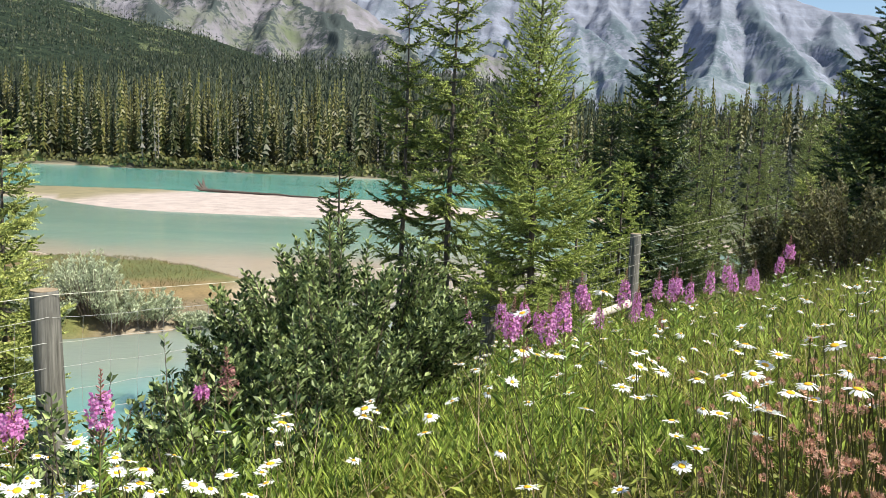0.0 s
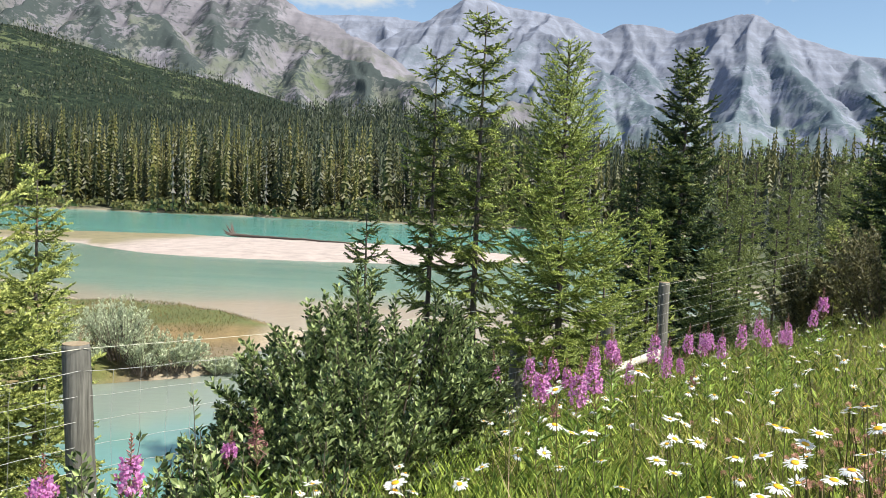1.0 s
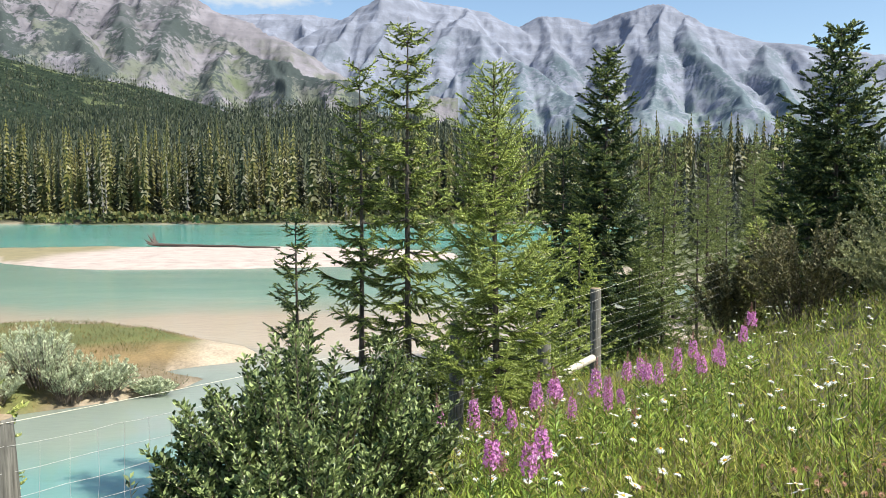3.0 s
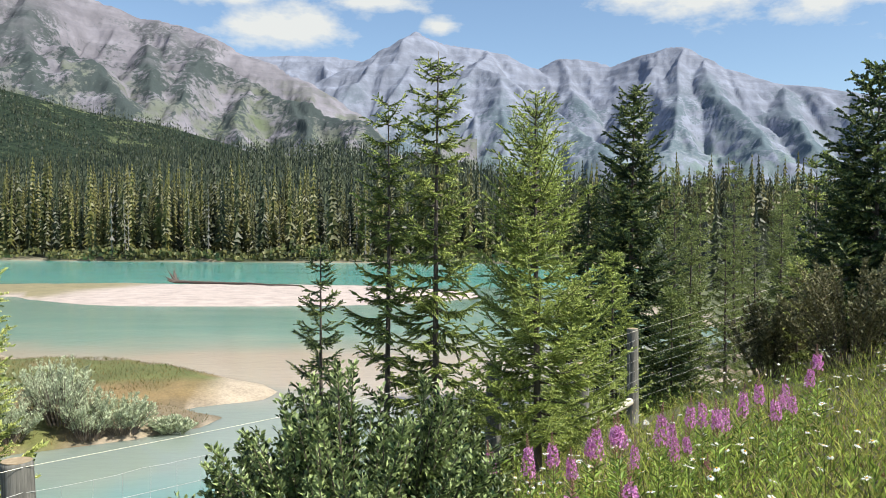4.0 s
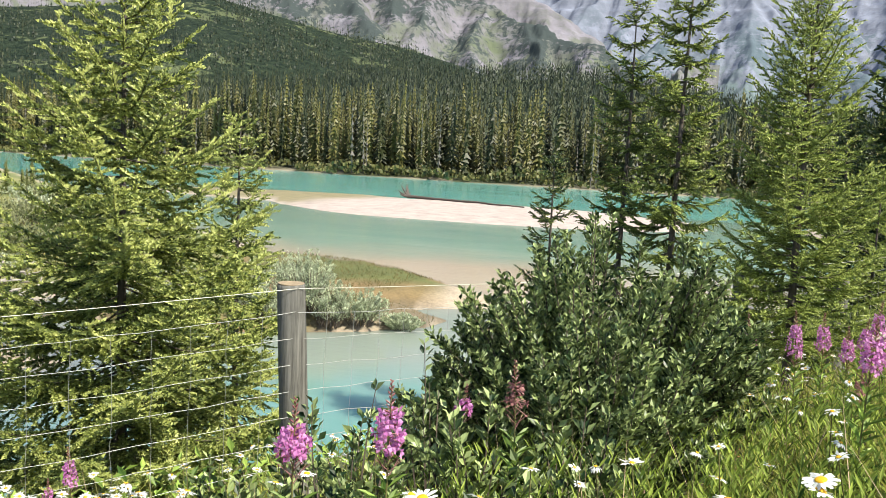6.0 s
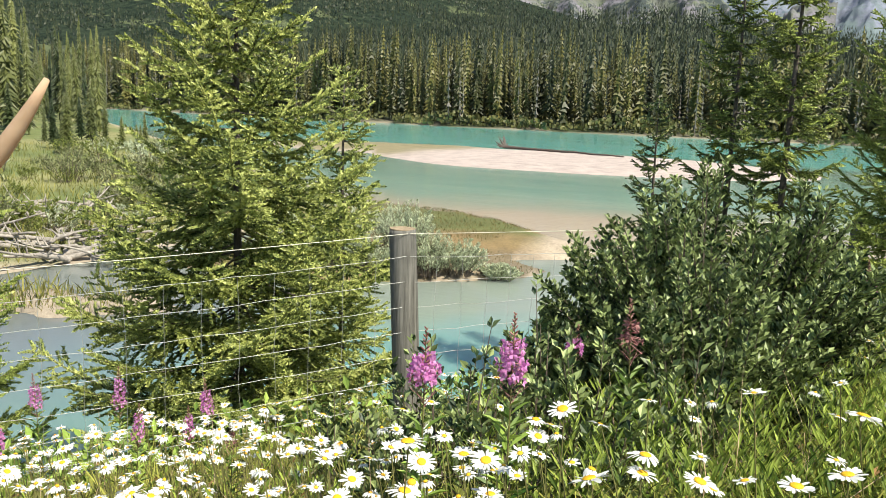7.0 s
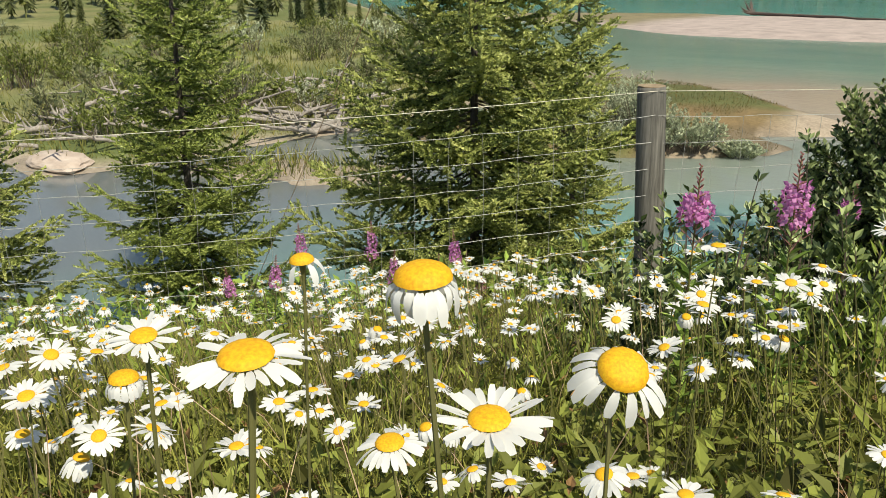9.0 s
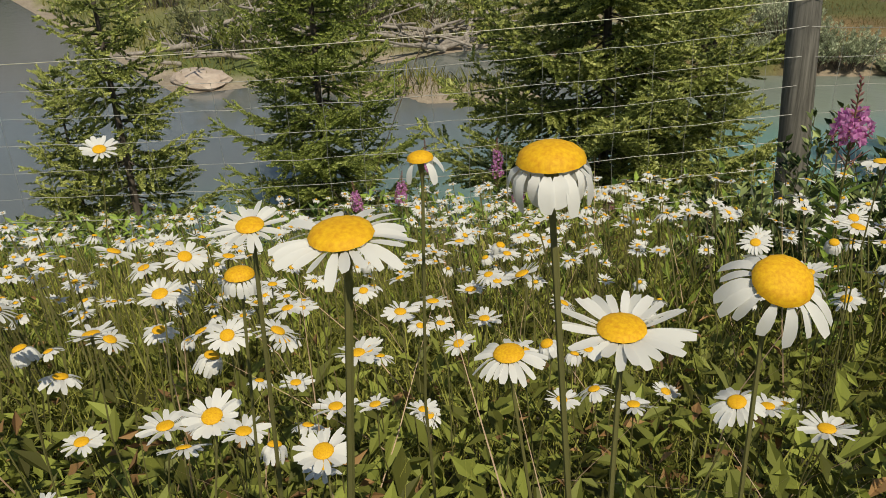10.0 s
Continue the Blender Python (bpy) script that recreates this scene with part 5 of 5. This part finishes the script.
stuff("flat_grass", g, leafy("flat_grass_blades", (0.11, 0.14, 0.035), (0.36, 0.33, 0.10), 0.3, 0.6, 0.35), "tall yellow-green grass on the river flats", "grass")

# rough growth on the river side of the bank
g = Pile()
p = spots_near(16000, -86, 30, 3.0, 16, 76, lambda x, y, r: (beyond_fence(x, y) > 0.2) & (land(x, y) > 0.1))
n = len(p)
r76 = np.random.default_rng(76)
p[:, 2] += 0.35 * r76.random(n) ** 1.5
a = r76.random(n) * 6.283
g.many(*leaf_simple(0.15), frames_for(p, np.stack([np.cos(a), np.sin(a), r76.uniform(0, 1.2, n)], -1), 0.05 + 0.06 * r76.random(n), r76.normal(0, 0.5, n)))
stuff("bank_herbs", g, M_FIRELEAF, "dense green herbs on the steep river bank", "herbs")


# ---- daisies ----
def daisy_head(radius, droop, petals, seed, disc_share=0.36, missing=0.0, cheap=False):
    """Petal ring and disc of a daisy that faces up. droop: 0 flat, 1 hanging down."""
    r = random.Random(seed)
    ring, disc, single = Pile(), Pile(), []
    dr_ = radius * disc_share
    for k in range(petals):
        if r.random() < missing:
            continue
        a = 2 * math.pi * (k + r.uniform(-0.2, 0.2)) / petals
        l = (radius - dr_ * 0.8) * r.uniform(0.74, 1.1)
        w = radius * 4.1 / petals * r.uniform(0.8, 1.15)
        bend = droop + r.uniform(-0.14, 0.14)
        pts = [np.array((dr_ * 0.88, -dr_ * 0.1))]
        for s in range(4):
            tilt = 0.22 - 0.04 * s - bend * (0.95, 1.5, 1.72, 1.8)[s]
            pts.append(pts[-1] + np.array((math.cos(tilt), math.sin(tilt))) * l / 4)
        o, t = np.array((math.cos(a), math.sin(a), 0)), np.array((-math.sin(a), math.cos(a), 0))
        twist = r.uniform(-0.5, 0.5)
        v = []
        for (q, z), share in zip(pts, (0.4, 0.85, 1.0, 1.0, 0.62)):
            c = o * q + np.array((0, 0, z))
            e = t * w * 0.5 * share + np.array((0, 0, twist * w * 0.5 * share))
            v += [c - e, c + np.array((0, 0, -0.06 * w)), c + e]
        f = []
        for s in range(4):
            for b in (0, 1):
                i = 3 * s + b
                f += [(i, i + 1, i + 4), (i, i + 4, i + 3)]
        if cheap:
            v, f = [v[0], v[6], v[8], v[12]], [(0, 1, 2), (1, 3, 2)]
        ring.add(v, f)
        single.append((np.array(v), np.array(f)))
    rows, sides = (2, 7) if cheap else (5, 14)
    dome = 0.32 if droop < 0.5 else 0.55
    v = [(0, 0, dr_ * dome)]
    for i in range(1, rows + 1):
        b = i / rows * 1.45
        v += [(dr_ * math.sin(b) * math.cos(2 * math.pi * k / sides), dr_ * math.sin(b) * math.sin(2 * math.pi * k / sides), dr_ * dome * math.cos(b) - (0.06 * dr_ if i == rows else 0)) for k in range(sides)]
    f = [(0, 1 + k, 1 + (k + 1) % sides) for k in range(sides)]
    for i in range(rows - 1):
        for k in range(sides):
            p_, q_ = 1 + i * sides + k, 1 + i * sides + (k + 1) % sides
            f += [(p_, p_ + sides, q_ + sides), (p_, q_ + sides, q_)]
    disc.add(v, f)
    return ring.arrays(), disc.arrays(), single


def tilt_matrix(turn, lean):
    return Matrix.Rotation(turn, 4, "Z") @ Matrix.Rotation(lean, 4, "X")


def daisy(x, y, z, radius, droop=0.1, lean=0.25, turn=0.0, seed=1, petals=19, disc_share=0.36, missing=0.0, label="white oxeye daisy with a yellow disc on a thin stem", joined=False):
    """One daisy: its head at (x, y, z), its stem down to the ground."""
    ob = new("daisy")
    foot = (x + random.Random(seed).uniform(-0.05, 0.05), y + random.Random(seed + 9).uniform(-0.05, 0.05))
    gz = float(land(*foot)) - 0.01
    ob.location = (foot[0], foot[1], gz)
    head = Vector((x - foot[0], y - foot[1], z - gz))
    tip = tilt_matrix(turn, lean)
    neck = tip @ Vector((0, 0, -1))
    pts = [Vector((0, 0, 0)), head * 0.35 + Vector((0.012, 0.01, 0)), head * 0.75 + Vector((0.006, -0.004, 0)), head + neck * radius * 0.75, head + neck * radius * 0.12]
    part_np("stem", *tube([tuple(p) for p in pts], (0.0011, 0.0009, 0.0008, 0.0008, 0.0018), 6), M_STEM, ob)
    (rv, rf), (dv, df), single = daisy_head(radius, droop, petals, seed, disc_share, missing)
    at = Matrix.Translation(head) @ tip
    part_np("disc", dv, df, M_DISC, ob, "", True).matrix_local = at
    if joined:
        ring = part_np("corolla", rv, rf, M_PETAL, ob, "", True)
        ring.matrix_local, ring["kind"] = at, "stuff"
    else:
        for v, f in single:
            part_np("petal", v, f, M_PETAL, ob, "", True).matrix_local = at
    return tagged(ob, label, "flower", "daisies in the meadow")


HALF_BARE = "fading oxeye daisy with drooping white petals and a swollen yellow disc"
daisy(-0.857, 0.846, 4.783, 0.0150, 0.72, 0.1, 0.3, 1, 15, 0.42, 0.35, HALF_BARE)
daisy(-0.694, 0.754, 4.8400, 0.0162, 0.98, 0.06, 0.0, 2, 19, 0.50, 0.0, HALF_BARE)
daisy(-0.671, 0.825, 4.793, 0.0198, 0.62, 0.55, 0.9, 3, 21, 0.44, 0.12, HALF_BARE)
daisy(-0.687, 0.693, 4.843, 0.0126, 0.22, 0.12, 0.5, 4, 24, 0.47)
daisy(-0.689, 0.777, 4.790, 0.0180, 0.0, 0.10, 0.5, 5, 26, 0.37)
daisy(-0.792, 0.838, 4.711, 0.0175, 0.36, 0.12, 0.2, 6, 22, 0.40, 0.1)
daisy(-0.888, 0.764, 4.741, 0.0130, 1.0, 0.02, 1.0, 7, 20, 0.54, 0.0, HALF_BARE)
daisy(-0.795, 0.728, 4.803, 0.0120, 0.1, 0.2, 0.9, 8, 22, 0.38)
NEAR = ((-0.998, 0.781, 4.599), (-1.187, 0.768, 4.585), (-1.214, 0.836, 4.586), (-1.345, 1.014, 4.411), (-1.288, 0.853, 4.513), (-1.311, 0.765, 4.413), (-1.132, 1.197, 4.509), (-1.219, 1.178, 4.392), (-1.273, 1.169, 4.264), (-0.854, 1.374, 4.656), (-0.889, 1.440, 4.562), (-0.957, 1.623, 4.386), (-0.773, 1.432, 4.367), (-1.009, 1.613, 4.198), (-1.153, 1.530, 4.190), (-1.266, 1.484, 4.234), (-0.987, 0.850, 4.541), (-1.588, 0.923, 4.617), (-1.494, 1.026, 4.469), (-1.418, 0.865, 4.552), (-1.220, 1.051, 4.365), (-1.331, 1.300, 4.381), (-0.901, 1.647, 4.525), (-0.871, 1.684, 4.455))
BY_THE_BUSH = ((-0.74, 1.57, 4.65), (-1.13, 2.39, 4.38), (-0.94, 2.11, 4.41), (-0.64, 1.60, 4.60), (-0.68, 1.48, 4.61), (-0.93, 2.10, 4.38), (-0.64, 1.59, 4.58), (-0.58, 1.67, 4.55), (-0.47, 1.53, 4.63), (-0.42, 1.59, 4.63), (-0.76, 2.25, 4.29), (-0.59, 2.03, 4.38), (-0.54, 1.98, 4.43), (-0.41, 1.62, 4.69), (-0.30, 1.79, 4.67), (-0.30, 1.78, 4.66), (-0.22, 2.33, 4.49), (-0.23, 2.32, 4.45), (-1.37, 2.37, 4.26), (-1.32, 2.43, 4.27), (-0.83, 1.55, 4.57), (-0.91, 2.30, 4.25))
UP_THE_BANK = ((0.447, 1.567, 4.886), (0.296, 1.499, 4.893), (0.278, 1.398, 4.875), (0.235, 1.320, 4.867), (0.389, 1.502, 4.840), (0.353, 1.467, 4.835), (0.272, 1.304, 4.852), (0.333, 1.217, 4.909), (0.292, 1.739, 4.778), (0.319, 1.677, 4.802), (0.278, 1.851, 4.667), (0.287, 1.840, 4.640), (0.261, 1.581, 4.707), (0.100, 1.699, 4.724), (0.097, 1.552, 4.950), (-0.020, 1.667, 4.890), (0.009, 1.652, 4.824), (0.046, 1.727, 4.809), (-0.010, 1.848, 4.784), (0.218, 1.873, 4.700), (0.246, 2.036, 4.722), (-0.004, 1.483, 4.665), (0.157, 1.649, 4.604), (0.238, 1.576, 4.679), (0.293, 1.589, 4.763), (0.418, 1.715, 4.835), (0.433, 1.578, 4.914), (0.559, 1.793, 4.787), (0.504, 1.540, 4.876), (0.501, 1.744, 4.796), (0.398, 1.718, 4.815), (0.515, 1.799, 4.738), (0.411, 1.927, 4.791))
dz = random.Random(31)
for k, (x, y, z) in enumerate(NEAR + BY_THE_BUSH + UP_THE_BANK):
    daisy(x, y, z, dz.uniform(0.019, 0.024) * (0.76 if (x, y, z) in UP_THE_BANK else 1.0), dz.choice((0.0, 0.1, 0.2, 0.35)), dz.uniform(0.0, 0.4), dz.uniform(0, 6.283), 40 + k, dz.randint(16, 22))

# the rest of the near daisies, copied from a few
models = []
for k in range(8):
    droop = (0.0, 0.08, 0.15, 0.25, 0.4, 0.9, 0.1, 0.2)[k]
    x, y = -1.25 - 0.11 * k, 1.25 + 0.13 * (k % 3)
    d = daisy(x, y, float(land(x, y)) + 0.27 + 0.03 * (k % 4), 0.0225, droop, 0.05 + 0.06 * k, 0.8 * k, 80 + k, 17 + k % 4, 0.32, joined=True)
    models.append(d)


def daisy_spots(n, near, far, seed):
    def keep(x, y, r):
        edge = x + 0.55 + 0.24 * (y - 0.6)
        thick = 0.19 + 0.63 * step(0.1, -0.25, edge) + 0.30 * step(0.75, 1.4, edge) * step(0.3, 0.6, fbm(x * 0.9, y * 0.9, 2, 5)) * 1.3
        return meadow(x, y, r) & (beyond_fence(x, y) < -0.1) & (r.random(len(x)) < (1 - 0.8 * thicket(x, y)) * thick * (0.6 + 0.4 * step(1.2, 2.2, np.hypot(x + 0.4, y - 0.5)) - 0.35 * step(2.2, 3.4, np.hypot(x + 0.4, y - 0.5)) * step(0.0, -0.4, edge)) * (0.35 + 0.9 * step(0.35, 0.6, fbm(x * 2.2, y * 2.2, 2, 15))))
    return clear_of_walk(spots_near(n, -86, 46, near, far, seed, keep), 0.3)


near_spots = daisy_spots(640, 0.8, 2.8, 83)
near_spots = near_spots[near_spots[:, 0] + 0.24 * (near_spots[:, 1] - 0.6) < np.where(np.arange(len(near_spots)) % 3, -0.42, -0.1)]
for k, (x, y, z) in enumerate(near_spots[:190]):
    m = models[dz.randrange(8)]
    s = dz.uniform(0.8, 1.1)
    copy_thing(m, Matrix.Translation((x, y, z)) @ Matrix.Rotation(dz.uniform(0, 6.283), 4, "Z") @ Matrix.Scale(s, 4))

g, gd, gs = Pile(), Pile(), Pile()
p = daisy_spots(5200, 1.5, 12, 85)
up_bank = (p[:, 0] + 0.24 * (p[:, 1] - 0.6) > -0.3) & (np.hypot(p[:, 0] + 0.1, p[:, 1] - 0.4) < 3.6)
p = p[~up_bank | (np.random.default_rng(84).random(len(p)) < 0.4)]
r85 = np.random.default_rng(85)
hh = 0.24 + 0.17 * r85.random(len(p))
heads = p + np.stack([r85.normal(0, 0.03, len(p)), r85.normal(0, 0.03, len(p)), hh], -1)
mats = upright(heads, np.full(len(p), 1.0) * (0.8 + 0.35 * r85.random(len(p))), 86, 0.25)
for k in range(4):
    (rv, rf), (dv, df), _ = daisy_head(0.0225, (0.0, 0.1, 0.2, 0.6)[k], 13, 200 + k, 0.23, 0.0, True)
    g.many(rv, rf, mats[k::4])
    gd.many(dv, df, mats[k::4])
sv, sf = tube([(0, 0, 0), (0.02, 0.02, 0.5), (0, 0, 1)], 0.0016, 3, False)
gs.many(sv, sf, np.stack([np.stack([np.ones(len(p)), 0 * hh, heads[:, 0] - p[:, 0], p[:, 0]], -1), np.stack([0 * hh, np.ones(len(p)), heads[:, 1] - p[:, 1], p[:, 1]], -1), np.stack([0 * hh, 0 * hh, hh, p[:, 2]], -1)], 1))
far_daisies = stuff("daisy_field", g, M_PETAL, "countless small white daisies across the meadow", "flowers")
part_np("discs", *gd.arrays(), M_DISC, far_daisies)["kind"] = "stuff"
part_np("stalks", *gs.arrays(), M_STEM, far_daisies)["kind"] = "stuff"


# ---- fireweed ----
def fireweed_model(h, seed, bloom=0.30, faded=False):
    """A fireweed plant at the origin: stem, narrow leaves, a spike of magenta flowers and a tip of red buds."""
    r = random.Random(seed)
    ob = new("fireweed")
    sway = (r.uniform(-0.04, 0.04), r.uniform(-0.04, 0.04))
    at = lambda u: np.array((sway[0] * u * u, sway[1] * u * u, h * u))
    part_np("stem", *tube([at(u) for u in np.linspace(0, 1, 8)], np.linspace(0.0035, 0.001, 8), 5), M_STEM, ob)
    leaves, flowers, buds = Pile(), Pile(), Pile()
    lv, lf = leaf_shape(0.12)
    n = int(46 * h / 0.7)
    us = np.array([0.06 + 0.62 * k / n for k in range(n)])
    az = np.arange(n) * 2.4 + np.array([r.uniform(-0.3, 0.3) for _ in range(n)])
    size = np.array([0.085 * (1 - 0.45 * u) * r.uniform(0.8, 1.2) for u in us])
    m = frames_for(np.array([at(u) for u in us]), np.stack([np.cos(az), np.sin(az), 0.45 + 0.4 * us], -1), size)
    m[:, :, 0] *= 0.5
    leaves.many(lv, lf, m)
    u0, u1 = 0.90 - bloom, 0.90
    k = 0
    while True:
        u = u0 + (u1 - u0) * k / 42
        if u > u1:
            break
        wide = 0.036 * r.uniform(0.7, 1.25) * (1 - 0.55 * (u - u0) / (u1 - u0)) * (0.75 if u < u0 + 0.03 else 1)
        a = k * 2.4 + r.uniform(-0.3, 0.3)
        c = at(u) + np.array((math.cos(a), math.sin(a), -0.1)) * wide
        face = unit(np.array((math.cos(a), math.sin(a), r.uniform(-0.3, 0.35))))
        for q in range(0 if faded and r.random() < 0.85 else 4):
            b = q * math.pi / 2 + 0.5 + r.uniform(-0.2, 0.2)
            s, t = unit(np.cross(face, (0, 0, 1))), np.array((0, 0, 1.0))
            d = s * math.cos(b) + t * math.sin(b) + face * 0.25
            e = np.cross(face, d)
            l, w = 0.0115 * r.uniform(0.7, 1.25), 0.0055
            flowers.add([c, c + d * l * 0.6 - e * w, c + d * l + face * 0.003, c + d * l * 0.6 + e * w], [(0, 1, 2), (0, 2, 3)])
        if r.random() < 0.5:
            z = np.array((0, 0, 1.0))
            buds.add(*tube([at(u), at(u) + face * wide * 1.2 - z * 0.012], (0.001, 0.0014), 3))
        k += 1
    for k in range(26):
        u = u1 - 0.05 + 0.15 * k / 26
        a = k * 2.4
        d = np.array((math.cos(a), math.sin(a), 0.1 + 1.6 * k / 26))
        l = 0.022 * (1 - 0.7 * k / 26)
        buds.add(*tube([at(min(u, 1)), at(min(u, 1)) + unit(d) * l * 0.6, at(min(u, 1)) + unit(d) * l], (0.0008, 0.0024, 0.0006), 4))
    for k in range(12):
        u = u0 - 0.02 - 0.09 * k / 12
        a = k * 2.4
        buds.add(*tube([at(u), at(u) + np.array((math.cos(a), math.sin(a), 0.9)) * 0.035], (0.0012, 0.0008), 3))
    part_np("foliage", *leaves.arrays(), M_FIRELEAF, ob)
    part_np("blossom_spike", *flowers.arrays(), M_FIREBUD if faded else M_FIREWEED, ob)["kind"] = "stuff"
    part_np("bud_tip", *buds.arrays(), M_FIREBUD, ob)["kind"] = "stuff"
    return tagged(ob, "fading fireweed with reddish seed pods" if faded else "fireweed with a magenta flower spike and red buds", "flower", "fireweed along the fence")


FW = [(-1.18, 2.09, 0.62), (-1.03, 2.21, 0.61), (-1.215, 3.31, 0.56), (-0.20, 4.61, 0.66), (-0.02, 4.58, 0.66), (0.10, 4.70, 0.64), (0.28, 4.68, 0.66), (0.37, 4.38, 0.66), (0.58, 4.59, 0.64),
      (0.85, 5.07, 0.60), (0.90, 4.68, 0.60), (1.20, 5.32, 0.62), (1.33, 5.39, 0.62), (1.23, 4.80, 0.58), (-0.02, 3.09, 0.60), (0.09, 2.90, 0.58), (0.19, 3.04, 0.60)]
FW2 = [(-3.0, 2.42, 0.5), (-2.52, 2.99, 0.52), (-2.56, 2.91, 0.44), (-2.7, 2.78, 0.46), (-3.08, 2.31, 0.46), (-3.75, 3.2, 0.62), (-3.6, 3.55, 0.66), (1.9, 5.97, 0.66), (1.6, 5.7, 0.55), (1.45, 5.2, 0.52), (1.05, 5.1, 0.56), (0.48, 4.7, 0.5), (0.7, 4.9, 0.55), (0.16, 4.45, 0.56), (0.45, 4.95, 0.6), (0.66, 4.62, 0.5), (0.3, 5.1, 0.58), (1.0, 5.35, 0.6), (0.78, 4.75, 0.46), (1.55, 5.55, 0.5), (1.75, 5.8, 0.6)]
fwr = random.Random(4)
kinds = []
for k in range(5):
    x, y, h = FW[k]
    o = fireweed_model(h, 300 + k, (0.08, 0.13, 0.08, 0.16, 0.21)[k])
    o.location = (x, y, float(land(x, y)) - 0.01)
    kinds.append((o, h))
for x, y, h in FW[5:] + FW2:
    o, hk = kinds[fwr.choice((1, 3, 3, 4, 4))]
    copy_thing(o, Matrix.Translation((x, y, float(land(x, y)) - 0.01)) @ Matrix.Rotation(fwr.uniform(0, 6.283), 4, "Z") @ Matrix.Scale(h / hk, 4))
o = fireweed_model(0.62, 400, 0.10, True)
o.location = (-0.88, 2.76, float(land(-0.88, 2.76)) - 0.01)
for x, y, h in ((0.05, 3.6, 0.5), (-2.1, 2.6, 0.45), (0.75, 4.4, 0.45)):
    copy_thing(o, Matrix.Translation((x, y, float(land(x, y)) - 0.01)) @ Matrix.Rotation(fwr.uniform(0, 6.283), 4, "Z") @ Matrix.Scale(0.85 * h / 0.62, 4))


# ---- clover ----
def clover_head():
    v, f = [], []
    for k in range(38):
        a, b = k * 2.4, math.acos(1 - 1.7 * (k + 0.5) / 38)
        d = np.array((math.sin(b) * math.cos(a), math.sin(b) * math.sin(a), math.cos(b)))
        s = unit(np.cross(d, (0.3, 0.2, 0.9)))
        n = len(v)
        v += [d * 0.5 - s * 0.2, d * 0.5 + s * 0.2, d * 0.95 + np.array((0, 0, 0.16))]
        f.append((n, n + 1, n + 2))
    return np.array(v), np.array(f)


g, gs = Pile(), Pile()
p = spots_near(13000, -20, 62, 0.7, 7, 95, lambda x, y, r: meadow(x, y, r) & (r.random(len(x)) < step(0.1, 0.9, x - 0.12 * (y - 1)) * step(3.1, 1.7, y) * (0.35 + 0.65 * step(0.35, 0.6, fbm(x * 2, y * 2, 2, 97)))))
p = clear_of_walk(p, 0.35)
r95 = np.random.default_rng(95)
hh = 0.16 + 0.18 * r95.random(len(p))
heads = p + np.stack([r95.normal(0, 0.03, len(p)), r95.normal(0, 0.03, len(p)), hh], -1)
g.many(*clover_head(), upright(heads, 0.0085 + 0.0035 * r95.random(len(p)), 96, 0.6))
gs.many(sv, sf, np.stack([np.stack([np.ones(len(p)), 0 * hh, heads[:, 0] - p[:, 0], p[:, 0]], -1), np.stack([0 * hh, np.ones(len(p)), heads[:, 1] - p[:, 1], p[:, 1]], -1), np.stack([0 * hh, 0 * hh, hh, p[:, 2]], -1)], 1))
clover = stuff("clover_patch", g, M_CLOVER, "patch of faded pinkish brown clover heads", "flowers")
part_np("stalks", *gs.arrays(), M_STEM, clover)["kind"] = "stuff"


# ---- leafy shoots by the post, and one arching dry grass stalk ----
shoots = [(-1.45, 2.95, 0.74, 0.24), (-1.05, 3.0, 0.66, 0.2), (-1.75, 3.2, 0.56, 0.2), (-1.3, 3.4, 0.7, 0.25), (-0.75, 3.1, 0.5, 0.22), (-1.2, 2.65, 0.46, 0.2), (-0.95, 2.7, 0.42, 0.2), (-1.6, 2.7, 0.42, 0.18), (-1.35, 2.45, 0.36, 0.18), (-1.9, 2.9, 0.45, 0.2), (-0.75, 2.95, 0.4, 0.2)]
for k, (x, y, h, w) in enumerate(shoots):
    bush("willow_sapling", x, y, h, w, w, 12, 0.036, 34, 500 + k, M_BUSH, "young willow shoots with upright leaves by the fence post")

stalk = new("grass_stalk")
low, high = np.array((-0.687, 0.752, 4.940)), np.array((-0.640, 0.764, 5.012))
head = []
for k in range(13):
    u = k / 12
    head.append(tuple(low + (high - low) * u + np.array((-0.0015, 0, 0.0015)) * math.sin(math.pi * u) + np.array((0.0008, 0.0004, 0)) * math.sin(9 * u)))
foot = (-1.36, 1.02, float(land(-1.36, 1.02)) - 0.01)
stem = [foot, tuple(0.45 * a + 0.55 * b + c for a, b, c in zip(foot, head[0], (0, 0, 0.09))), head[0], head[1]]
part_np("stem", *tube(stem, (0.0002, 0.00013, 0.00012, 0.0006), 6), M_DRY, stalk, "", True)
lumps = [0.0022 * (0.55 + 0.45 * math.sin(math.pi * (0.12 + 0.8 * k / 11))) * (1.0, 0.82, 1.1)[k % 3] for k in range(12)]
lumps[0], lumps[-1] = 0.0006, 0.0007
part_np("seed_head", *tube(head[1:], lumps, 9), M_SEED, stalk, "tan dry seed head", True)
tagged(stalk, "dry tan grass stalk with a bent narrow seed head", "grass stalk")
